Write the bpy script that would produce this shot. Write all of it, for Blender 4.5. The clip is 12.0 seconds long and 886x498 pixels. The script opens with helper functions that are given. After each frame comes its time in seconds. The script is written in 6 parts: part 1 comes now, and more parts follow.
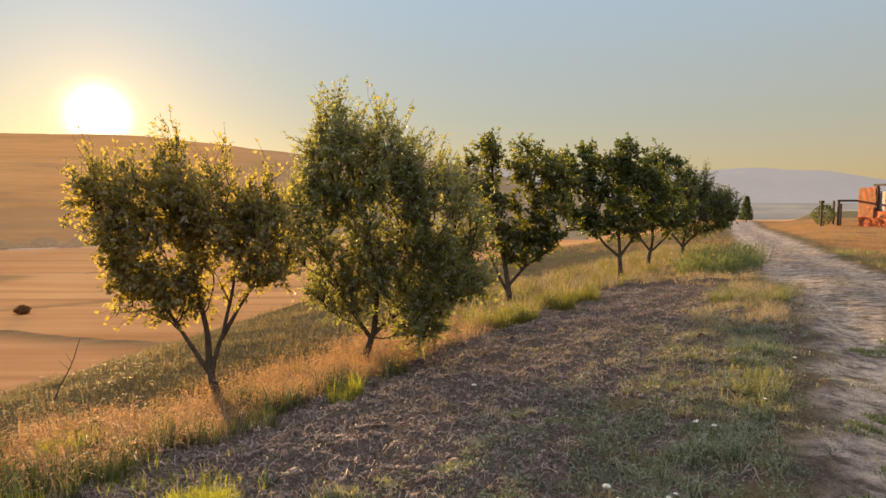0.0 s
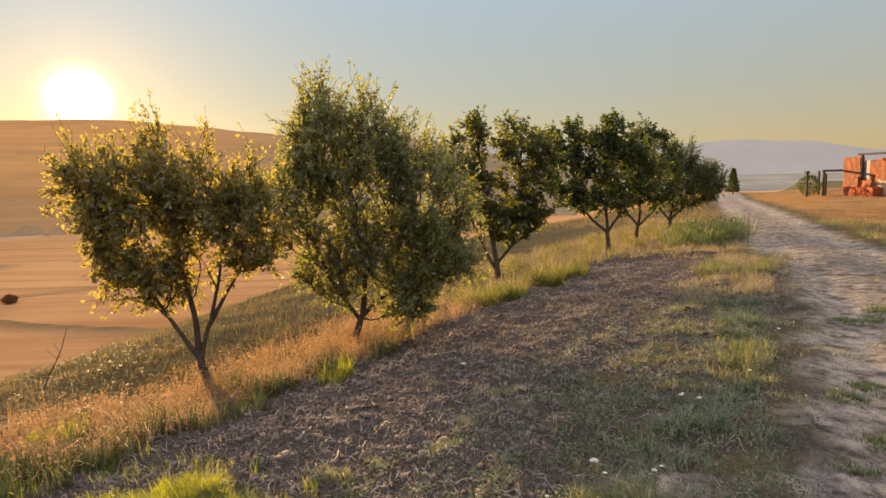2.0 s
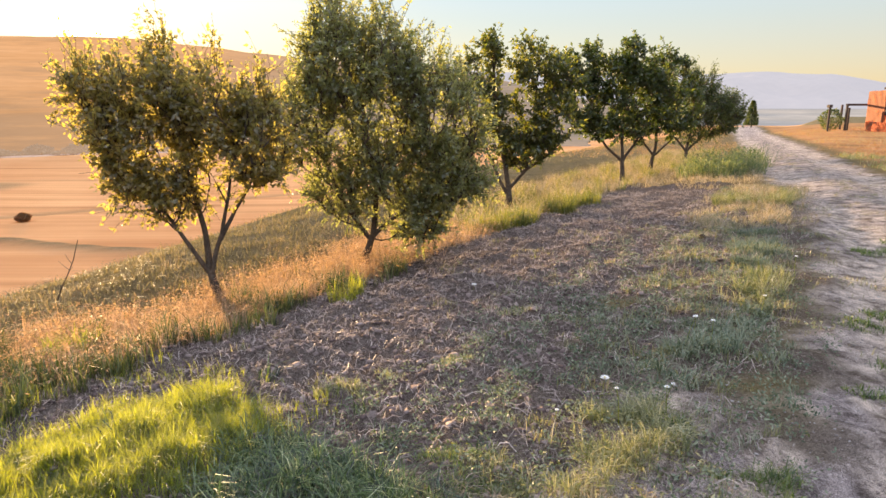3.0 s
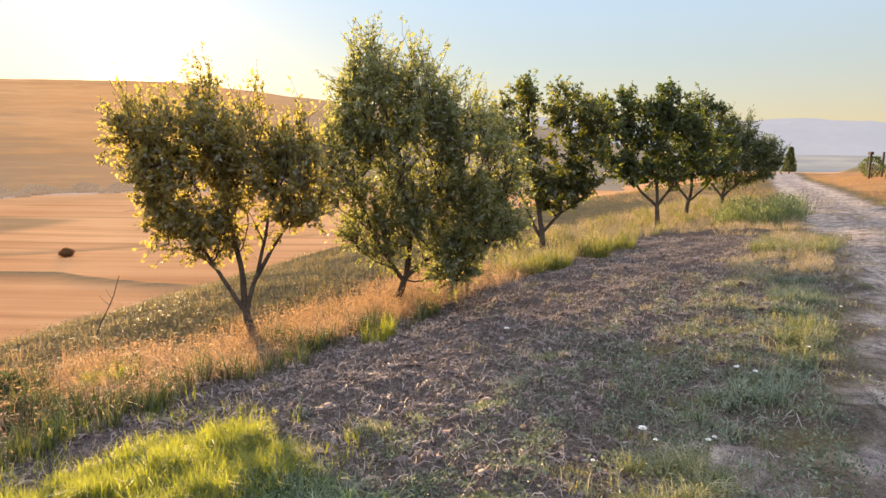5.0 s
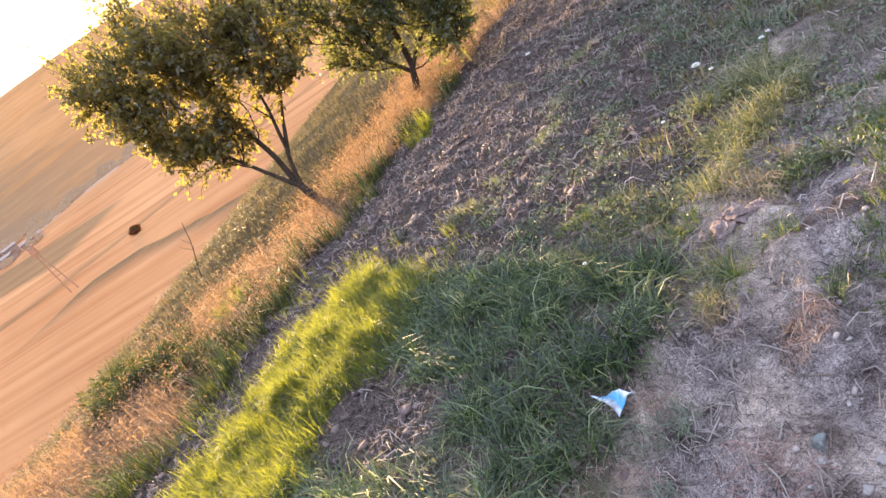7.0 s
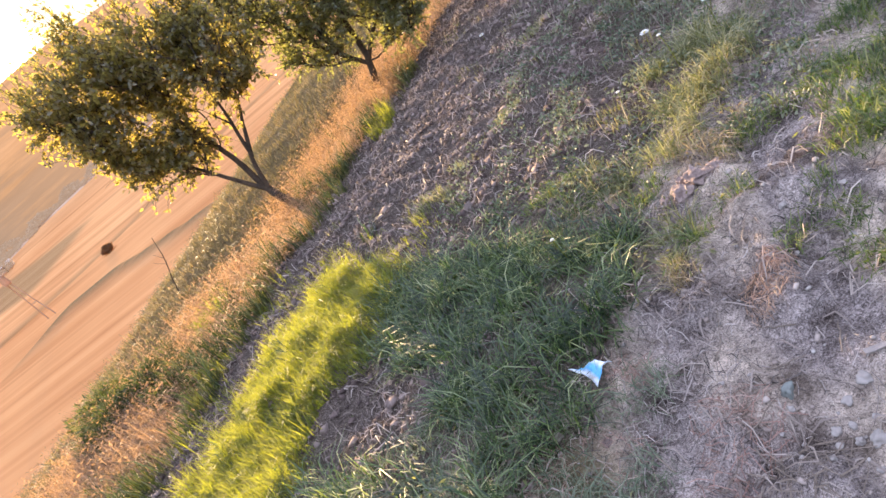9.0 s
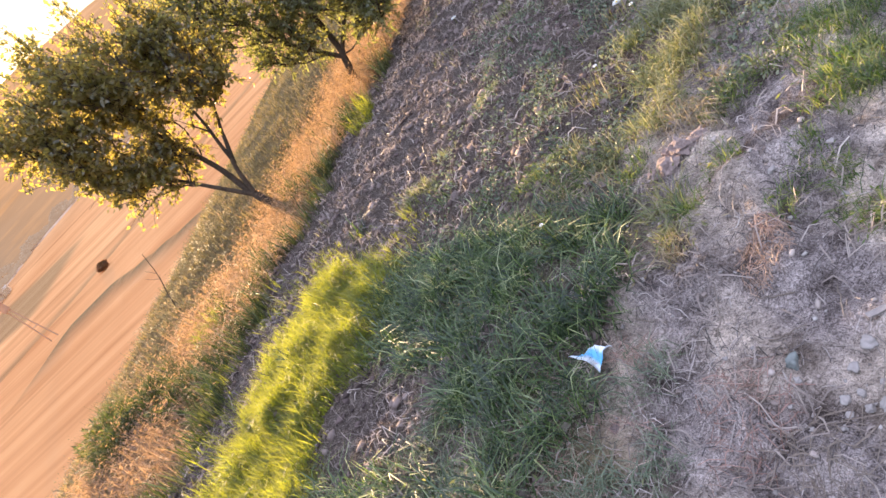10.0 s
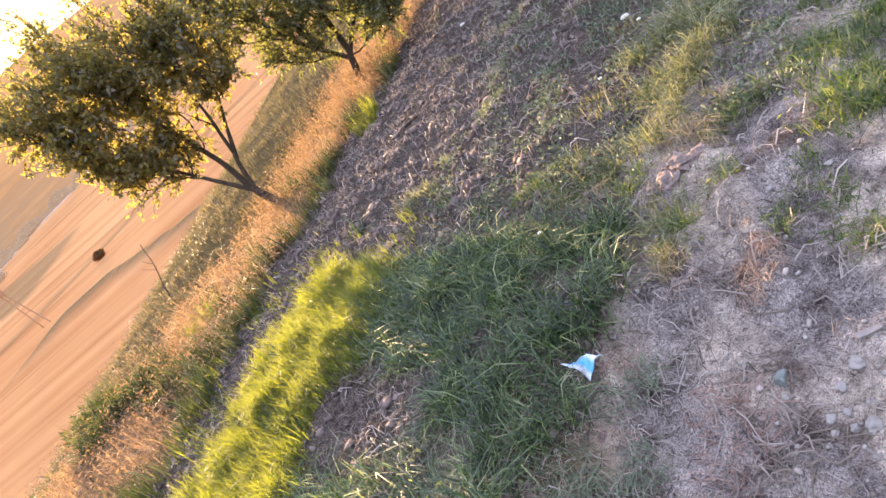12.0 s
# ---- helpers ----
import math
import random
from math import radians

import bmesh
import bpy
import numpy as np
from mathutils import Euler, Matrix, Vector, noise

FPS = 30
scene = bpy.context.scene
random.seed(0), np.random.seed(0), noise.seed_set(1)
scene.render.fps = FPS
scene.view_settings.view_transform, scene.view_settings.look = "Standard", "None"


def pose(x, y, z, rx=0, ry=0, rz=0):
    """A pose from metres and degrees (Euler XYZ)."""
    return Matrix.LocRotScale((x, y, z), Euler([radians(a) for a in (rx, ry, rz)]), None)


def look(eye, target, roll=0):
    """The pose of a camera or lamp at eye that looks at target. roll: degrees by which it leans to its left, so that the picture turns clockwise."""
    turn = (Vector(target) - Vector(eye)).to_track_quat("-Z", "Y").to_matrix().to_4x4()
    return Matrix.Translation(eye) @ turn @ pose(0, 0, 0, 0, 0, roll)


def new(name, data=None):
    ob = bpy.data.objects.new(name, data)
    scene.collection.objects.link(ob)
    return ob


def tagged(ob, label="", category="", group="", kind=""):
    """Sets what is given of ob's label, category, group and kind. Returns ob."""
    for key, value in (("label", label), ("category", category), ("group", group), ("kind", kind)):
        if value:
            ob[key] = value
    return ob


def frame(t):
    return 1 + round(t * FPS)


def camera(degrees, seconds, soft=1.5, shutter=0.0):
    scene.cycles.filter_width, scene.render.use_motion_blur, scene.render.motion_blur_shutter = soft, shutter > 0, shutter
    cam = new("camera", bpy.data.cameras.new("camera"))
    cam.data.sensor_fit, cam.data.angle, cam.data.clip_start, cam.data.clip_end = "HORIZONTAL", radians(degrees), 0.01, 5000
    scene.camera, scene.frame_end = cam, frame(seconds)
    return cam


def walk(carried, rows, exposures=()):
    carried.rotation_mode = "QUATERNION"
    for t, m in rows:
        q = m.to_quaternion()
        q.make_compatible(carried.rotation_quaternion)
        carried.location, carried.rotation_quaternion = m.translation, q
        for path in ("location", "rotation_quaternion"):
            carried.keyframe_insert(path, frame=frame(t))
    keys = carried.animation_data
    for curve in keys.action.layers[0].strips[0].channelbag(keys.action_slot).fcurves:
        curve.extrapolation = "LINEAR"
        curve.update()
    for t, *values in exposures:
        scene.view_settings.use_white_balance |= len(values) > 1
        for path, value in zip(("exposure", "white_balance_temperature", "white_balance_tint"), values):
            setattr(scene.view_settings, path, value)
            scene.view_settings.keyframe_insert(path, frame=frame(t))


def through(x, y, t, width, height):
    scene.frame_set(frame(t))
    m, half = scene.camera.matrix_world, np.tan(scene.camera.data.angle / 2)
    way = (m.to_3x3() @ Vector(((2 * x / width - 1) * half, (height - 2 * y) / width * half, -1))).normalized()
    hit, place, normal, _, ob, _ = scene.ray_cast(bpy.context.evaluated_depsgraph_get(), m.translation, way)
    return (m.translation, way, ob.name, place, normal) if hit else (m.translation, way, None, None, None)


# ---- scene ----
# exposure over the clip: seconds, stops, kelvin, tint
EXPO = [(0.0, 1.54, 8500, 10), (2.2, 1.58, 8500, 10), (2.6, 2.26, 7100, 10), (5.0, 2.1, 6950, 9), (6.2, 2.06, 6950, 9), (6.6, 2.08, 6500, 11), (7.2, 2.36, 6300, 13), (9.5, 2.38, 6400, 13), (12.0, 2.44, 6400, 13)]
SKY_STRENGTH = 0.014
DOME_STOPS = [(0.0, (0.135, 0.098, 0.058)), (0.12, (0.110, 0.118, 0.122)), (0.32, (0.102, 0.156, 0.238)), (0.75, (0.42, 0.46, 0.64))]
AUREOLE = [(3300, 3.6, (1.0, 0.85, 0.55)), (260, 0.078, (1.0, 0.57, 0.15)), (30, 0.015, (1.0, 0.46, 0.12))]

cam = camera(68.0, 12.0, 1.5)
PATH = [
    (0, (0.000, 0.000, 1.600, 85.62, 0.00, -0.00)),
    (0.5, (0.016, 0.004, 1.590, 85.51, 0.47, 0.16)),
    (1, (-0.007, 0.044, 1.582, 85.04, 0.74, -0.66)),
    (1.5, (0.010, 0.023, 1.595, 84.08, 1.16, -0.60)),
    (2, (0.027, 0.002, 1.614, 83.75, 1.27, -1.04)),
    (2.3, (0.029, 0.036, 1.577, 78.93, 0.38, -1.11)),
    (2.5, (0.003, 0.057, 1.541, 76.63, -0.52, -1.28)),
    (3, (-0.002, 0.084, 1.510, 77.59, 0.07, -0.03)),
    (3.2, (-0.030, 0.035, 1.562, 79.23, 0.16, 0.96)),
    (5, (-0.023, 0.088, 1.514, 81.23, -0.44, 2.84)),
    (5.5, (-0.013, 0.078, 1.512, 81.11, 0.40, 3.68)),
    (6, (0.011, 0.105, 1.521, 81.55, 1.90, 7.59)),
    (6.2, (0.002, 0.112, 1.516, 80.51, 2.74, 8.32)),
    (6.5, (0.041, 0.144, 1.517, 77.69, 6.74, 4.03)),
    (6.7, (0.008, 0.110, 1.515, 74.34, 12.37, 0.57)),
    (6.8, (0.002, 0.084, 1.531, 70.17, 18.34, -1.44)),
    (6.9, (-0.008, 0.061, 1.554, 64.44, 24.91, -4.40)),
    (7, (0.044, 0.105, 1.484, 59.78, 32.10, -3.60)),
    (7.1, (0.072, 0.061, 1.527, 53.51, 36.90, -6.08)),
    (7.2, (0.068, 0.068, 1.515, 50.76, 37.73, -7.11)),
    (7.3, (0.066, 0.088, 1.480, 51.64, 37.12, -6.13)),
    (7.5, (0.074, 0.134, 1.448, 54.14, 35.61, -9.39)),
    (7.7, (0.073, 0.123, 1.461, 55.86, 35.94, -9.16)),
    (9.3, (0.093, 0.093, 1.477, 55.11, 36.16, -9.36)),
    (9.5, (0.103, 0.116, 1.466, 53.54, 37.66, -12.11)),
    (10, (0.121, 0.150, 1.466, 51.20, 40.26, -13.83)),
    (10.5, (0.120, 0.151, 1.465, 50.94, 40.39, -13.18)),
    (11, (0.120, 0.149, 1.459, 50.24, 39.17, -13.89)),
    (11.5, (0.120, 0.151, 1.460, 50.16, 38.94, -13.75)),
    (12, (0.116, 0.132, 1.466, 53.00, 37.89, -11.80)),
]
walk(cam, [(t, pose(*p)) for t, p in PATH], EXPO)

# ---- light ----
SUN_AZ, SUN_EL = radians(27.4), radians(6.3)      # azimuth to the left of +y
SUN_DIR = Vector((-math.sin(SUN_AZ) * math.cos(SUN_EL), math.cos(SUN_AZ) * math.cos(SUN_EL), math.sin(SUN_EL)))
sun = new("sun", bpy.data.lights.new("sun", "SUN"))
sun.data.energy, sun.data.angle, sun.data.color = 5.0, radians(0.6), (1.0, 0.70, 0.40)
sun.matrix_world = look(SUN_DIR * 50, (0, 0, 0))

world = bpy.data.worlds.new("sky")
scene.world = world
world.use_nodes = True
wn, wl = world.node_tree.nodes, world.node_tree.links
wn.clear()
sky = wn.new("ShaderNodeTexSky")
sky.sky_type, sky.sun_disc = "NISHITA", False
sky.sun_elevation, sky.sun_rotation = SUN_EL, -SUN_AZ
sky.altitude, sky.air_density, sky.dust_density, sky.ozone_density = 600, 1.0, 0.5, 2.0
bg = wn.new("ShaderNodeBackground")
bg.inputs[1].default_value = SKY_STRENGTH
wl.new(sky.outputs[0], bg.inputs[0])
# the low sun's disc and its aureole in the hazy air
co = wn.new("ShaderNodeTexCoord")
dot = wn.new("ShaderNodeVectorMath")
dot.operation = "DOT_PRODUCT"
dot.inputs[1].default_value = SUN_DIR
wl.new(co.outputs["Generated"], dot.inputs[0])
total = bg.outputs[0]
# dusk haze: warm horizon, blue above; unseen bright zenith added to light the ground
sep = wn.new("ShaderNodeSeparateXYZ")
wl.new(co.outputs["Generated"], sep.inputs[0])
dome_ramp = wn.new("ShaderNodeValToRGB")
while len(dome_ramp.color_ramp.elements) < len(DOME_STOPS):
    dome_ramp.color_ramp.elements.new(0.5)
for e, (p, c) in zip(dome_ramp.color_ramp.elements, DOME_STOPS):
    e.position, e.color = p, (*c, 1)
wl.new(sep.outputs[2], dome_ramp.inputs[0])
dome = wn.new("ShaderNodeBackground")
wl.new(dome_ramp.outputs[0], dome.inputs[0])
both = wn.new("ShaderNodeAddShader")
wl.new(total, both.inputs[0])
wl.new(dome.outputs[0], both.inputs[1])
total = both.outputs[0]
for power, strength, colour in AUREOLE:
    pw = wn.new("ShaderNodeMath")
    pw.operation = "POWER"
    mx = wn.new("ShaderNodeMath")
    mx.operation = "MAXIMUM"
    mx.inputs[1].default_value = 0.0
    wl.new(dot.outputs["Value"], mx.inputs[0])
    wl.new(mx.outputs[0], pw.inputs[0])
    pw.inputs[1].default_value = power
    st = wn.new("ShaderNodeMath")
    st.operation = "MULTIPLY"
    st.inputs[1].default_value = strength
    wl.new(pw.outputs[0], st.inputs[0])
    glow = wn.new("ShaderNodeBackground")
    glow.inputs[0].default_value = (*colour, 1)
    wl.new(st.outputs[0], glow.inputs[1])
    add = wn.new("ShaderNodeAddShader")
    wl.new(total, add.inputs[0])
    wl.new(glow.outputs[0], add.inputs[1])
    total = add.outputs[0]
wout = wn.new("ShaderNodeOutputWorld")
wl.new(total, wout.inputs[0])


# ---- materials ----
def nodes_of(name):
    m = bpy.data.materials.new(name)
    m.use_nodes = True
    n, l = m.node_tree.nodes, m.node_tree.links
    n.clear()
    return m, n, l, n.new("ShaderNodeOutputMaterial")


def noise_node(n, l, scale, detail=4.0, rough=0.6, vec=None):
    t = n.new("ShaderNodeTexNoise")
    t.inputs["Scale"].default_value, t.inputs["Detail"].default_value = scale, detail
    t.inputs["Roughness"].default_value = rough
    if vec is None:
        c = n.new("ShaderNodeTexCoord")
        vec = c.outputs["Object"]
    l.new(vec, t.inputs["Vector"])
    return t


def ramp_node(n, l, fac, stops):
    r = n.new("ShaderNodeValToRGB")
    while len(r.color_ramp.elements) < len(stops):
        r.color_ramp.elements.new(0.5)
    for e, (p, c) in zip(r.color_ramp.elements, stops):
        e.position, e.color = p, (*c, 1)
    l.new(fac, r.inputs[0])
    return r


def mix_node(n, l, fac, a, b, mode="MIX"):
    m = n.new("ShaderNodeMix")
    m.data_type, m.blend_type = "RGBA", mode
    for sock, v in ((m.inputs[0], fac), (m.inputs[6], a), (m.inputs[7], b)):
        if isinstance(v, bpy.types.NodeSocket):
            l.new(v, sock)
        elif isinstance(v, tuple):
            sock.default_value = (*v, 1)
        else:
            sock.default_value = v
    return m.outputs[2]


def bump_node(n, l, height, strength, distance):
    b = n.new("ShaderNodeBump")
    b.inputs["Strength"].default_value, b.inputs["Distance"].default_value = strength, distance
    l.new(height, b.inputs["Height"])
    return b.outputs[0]


def leaf_material(name, stops, through=0.45, gloss=0.06, tint=1.25, patch=0.6, lit=None):
    """Thin plant matter: colour by blade and by patch, light passes through it."""
    m, n, l, out = nodes_of(name)
    geo = n.new("ShaderNodeNewGeometry")
    big = noise_node(n, l, patch, 3)
    f = n.new("ShaderNodeMath")
    f.operation = "MULTIPLY_ADD"
    l.new(geo.outputs["Random Per Island"], f.inputs[0])
    f.inputs[1].default_value = 0.6
    g = n.new("ShaderNodeMath")
    g.operation = "MULTIPLY_ADD"
    l.new(big.outputs[0], g.inputs[0])
    g.inputs[1].default_value, g.inputs[2].default_value = 0.9, -0.25
    l.new(g.outputs[0], f.inputs[2])
    col = ramp_node(n, l, f.outputs[0], stops).outputs[0]
    dif, tra, glo = n.new("ShaderNodeBsdfDiffuse"), n.new("ShaderNodeBsdfTranslucent"), n.new("ShaderNodeBsdfGlossy")
    glo.inputs["Roughness"].default_value = 0.45
    l.new(col, dif.inputs[0])
    tc = n.new("ShaderNodeHueSaturation")
    tc.inputs["Saturation"].default_value, tc.inputs["Value"].default_value = 1.3, tint
    l.new(col, tc.inputs["Color"])
    if lit:
        # colour of the light that has passed through the blade
        l.new(mix_node(n, l, 0.7, tc.outputs[0], lit), tra.inputs[0])
    else:
        l.new(tc.outputs[0], tra.inputs[0])
    a, b = n.new("ShaderNodeMixShader"), n.new("ShaderNodeMixShader")
    a.inputs[0].default_value, b.inputs[0].default_value = through, gloss
    l.new(dif.outputs[0], a.inputs[1])
    l.new(tra.outputs[0], a.inputs[2])
    l.new(a.outputs[0], b.inputs[1])
    l.new(glo.outputs[0], b.inputs[2])
    l.new(b.outputs[0], out.inputs[0])
    return m


def rough_material(name, stops, scale, fine, bump=0.5, dist=0.02, rough=0.9, per_island=False, metal=0.0):
    """Matt surface with large patches, fine grain and relief."""
    m, n, l, out = nodes_of(name)
    p = n.new("ShaderNodeBsdfPrincipled")
    p.inputs["Roughness"].default_value, p.inputs["Metallic"].default_value = rough, metal
    p.inputs["Specular IOR Level"].default_value = 0.2
    a, b = noise_node(n, l, scale, 5), noise_node(n, l, fine, 6, 0.7)
    f = n.new("ShaderNodeMath")
    f.operation = "MULTIPLY_ADD"
    l.new(b.outputs[0], f.inputs[0])
    f.inputs[1].default_value = 0.7
    g = n.new("ShaderNodeMath")
    g.operation = "MULTIPLY_ADD"
    l.new(a.outputs[0], g.inputs[0])
    g.inputs[1].default_value, g.inputs[2].default_value = 0.8, -0.25
    l.new(g.outputs[0], f.inputs[2])
    fac = f.outputs[0]
    if per_island:
        geo = n.new("ShaderNodeNewGeometry")
        h = n.new("ShaderNodeMath")
        h.operation = "MULTIPLY_ADD"
        l.new(geo.outputs["Random Per Island"], h.inputs[0])
        h.inputs[1].default_value = 0.7
        k = n.new("ShaderNodeMath")
        k.operation = "MULTIPLY_ADD"
        l.new(fac, k.inputs[0])
        k.inputs[1].default_value, k.inputs[2].default_value = 0.6, -0.15
        l.new(k.outputs[0], h.inputs[2])
        fac = h.outputs[0]
    l.new(ramp_node(n, l, fac, stops).outputs[0], p.inputs["Base Color"])
    l.new(bump_node(n, l, b.outputs[0], bump, dist), p.inputs["Normal"])
    l.new(p.outputs[0], out.inputs[0])
    return m


def ground_material():
    m, n, l, out = nodes_of("ground_soil")
    at = n.new("ShaderNodeAttribute")
    at.attribute_name = "cover"
    sep = n.new("ShaderNodeSeparateColor")
    l.new(at.outputs["Color"], sep.inputs[0])
    big, mid, fine, grit = noise_node(n, l, 0.35, 4), noise_node(n, l, 3.0, 5), noise_node(n, l, 26.0, 5, 0.7), noise_node(n, l, 110.0, 4, 0.7)
    hill = ramp_node(n, l, mid.outputs[0], [(0.25, (0.10, 0.085, 0.04)), (0.5, (0.19, 0.145, 0.07)), (0.75, (0.27, 0.21, 0.11))]).outputs[0]
    hill = mix_node(n, l, 0.4, hill, ramp_node(n, l, fine.outputs[0], [(0.3, (0.045, 0.042, 0.02)), (0.5, (0.17, 0.13, 0.07)), (0.7, (0.38, 0.30, 0.18))]).outputs[0])
    plough = ramp_node(n, l, fine.outputs[0], [(0.3, (0.036, 0.027, 0.022)), (0.5, (0.115, 0.088, 0.072)), (0.7, (0.29, 0.235, 0.19))]).outputs[0]
    plough = mix_node(n, l, 0.35, plough, ramp_node(n, l, big.outputs[0], [(0.3, (0.075, 0.058, 0.046)), (0.7, (0.20, 0.16, 0.125))]).outputs[0])
    dirt = ramp_node(n, l, grit.outputs[0], [(0.3, (0.14, 0.11, 0.095)), (0.5, (0.34, 0.285, 0.25)), (0.7, (0.56, 0.49, 0.43))]).outputs[0]
    dirt = mix_node(n, l, 0.45, dirt, ramp_node(n, l, mid.outputs[0], [(0.3, (0.22, 0.18, 0.15)), (0.7, (0.48, 0.41, 0.355))]).outputs[0])
    # dark blots stand in for small shadows on the soil
    blot = noise_node(n, l, 13.0, 4, 0.65)
    dirt = mix_node(n, l, 0.4, dirt, ramp_node(n, l, blot.outputs[0], [(0.36, (0.09, 0.073, 0.063)), (0.5, (0.30, 0.25, 0.22)), (0.62, (0.54, 0.47, 0.42))]).outputs[0])
    fibre = noise_node(n, l, 75.0, 3, 0.6)
    fibre.inputs["Distortion"].default_value = 2.5
    dirt = mix_node(n, l, 0.5, dirt, ramp_node(n, l, fibre.outputs[0], [(0.38, (0.035, 0.028, 0.024)), (0.48, (0.25, 0.205, 0.18)), (0.62, (0.54, 0.47, 0.42))]).outputs[0])
    plough = mix_node(n, l, 0.45, plough, ramp_node(n, l, fibre.outputs[0], [(0.38, (0.022, 0.017, 0.014)), (0.5, (0.105, 0.08, 0.064)), (0.62, (0.40, 0.33, 0.265))]).outputs[0])
    # stubble: rows drawn out along the drill lines
    c = n.new("ShaderNodeTexCoord")
    mp = n.new("ShaderNodeMapping")
    mp.inputs["Rotation"].default_value[2] = radians(-12)
    mp.inputs["Scale"].default_value = (0.012, 0.28, 0.2)
    l.new(c.outputs["Object"], mp.inputs["Vector"])
    rows = noise_node(n, l, 1.0, 6, 0.65, mp.outputs[0])
    field = ramp_node(n, l, rows.outputs[0], [(0.3, (0.34, 0.145, 0.058)), (0.5, (0.63, 0.30, 0.122)), (0.7, (0.78, 0.42, 0.185))]).outputs[0]
    mf = n.new("ShaderNodeMapping")
    mf.inputs["Rotation"].default_value[2] = radians(-12)
    mf.inputs["Scale"].default_value = (0.006, 0.85, 0.2)
    l.new(c.outputs["Object"], mf.inputs["Vector"])
    drill = noise_node(n, l, 1.0, 3, 0.5, mf.outputs[0])
    field = mix_node(n, l, 0.22, field, ramp_node(n, l, drill.outputs[0], [(0.36, (0.40, 0.18, 0.075)), (0.5, (0.62, 0.30, 0.125)), (0.62, (0.86, 0.52, 0.25))]).outputs[0])
    patch = noise_node(n, l, 0.03, 4)
    field = mix_node(n, l, 0.4, field, ramp_node(n, l, patch.outputs[0], [(0.35, (0.48, 0.21, 0.08)), (0.65, (0.72, 0.39, 0.17))]).outputs[0])
    col = mix_node(n, l, sep.outputs[0], hill, plough)
    dust = ramp_node(n, l, grit.outputs[0], [(0.3, (0.47, 0.38, 0.29)), (0.7, (0.71, 0.595, 0.465))]).outputs[0]
    dirt = mix_node(n, l, at.outputs["Alpha"], dirt, dust)
    # gaps between crumbs: their shade is multiplied into the soil colour
    gap_shade = noise_node(n, l, 48.0, 5, 0.75)
    gap_shade.inputs["Distortion"].default_value = 3.5
    dirt = mix_node(n, l, 0.7, dirt, ramp_node(n, l, gap_shade.outputs[0], [(0.40, (0.16, 0.145, 0.14)), (0.49, (0.97, 0.97, 0.97)), (0.64, (1.35, 1.35, 1.35))]).outputs[0], "MULTIPLY")
    # dark soil patches, deepened to stand in for weak shade between crumbs
    stain = noise_node(n, l, 6.0, 6, 0.7)
    dirt = mix_node(n, l, 0.9, dirt, ramp_node(n, l, stain.outputs[0], [(0.38, (0.34, 0.31, 0.30)), (0.5, (0.97, 0.95, 0.96)), (0.62, (1.45, 1.42, 1.40))]).outputs[0], "MULTIPLY")
    col = mix_node(n, l, sep.outputs[1], col, dirt)
    col = mix_node(n, l, sep.outputs[2], col, field)
    add = n.new("ShaderNodeMath")
    add.operation = "MULTIPLY_ADD"
    l.new(fine.outputs[0], add.inputs[0])
    add.inputs[1].default_value = 2.5
    l.new(grit.outputs[0], add.inputs[2])
    nor = bump_node(n, l, add.outputs[0], 1.0, 0.03)
    dif = n.new("ShaderNodeBsdfDiffuse")
    l.new(col, dif.inputs[0])
    l.new(nor, dif.inputs["Normal"])
    dif.inputs["Roughness"].default_value = 0.8
    l.new(dif.outputs[0], out.inputs[0])
    return m


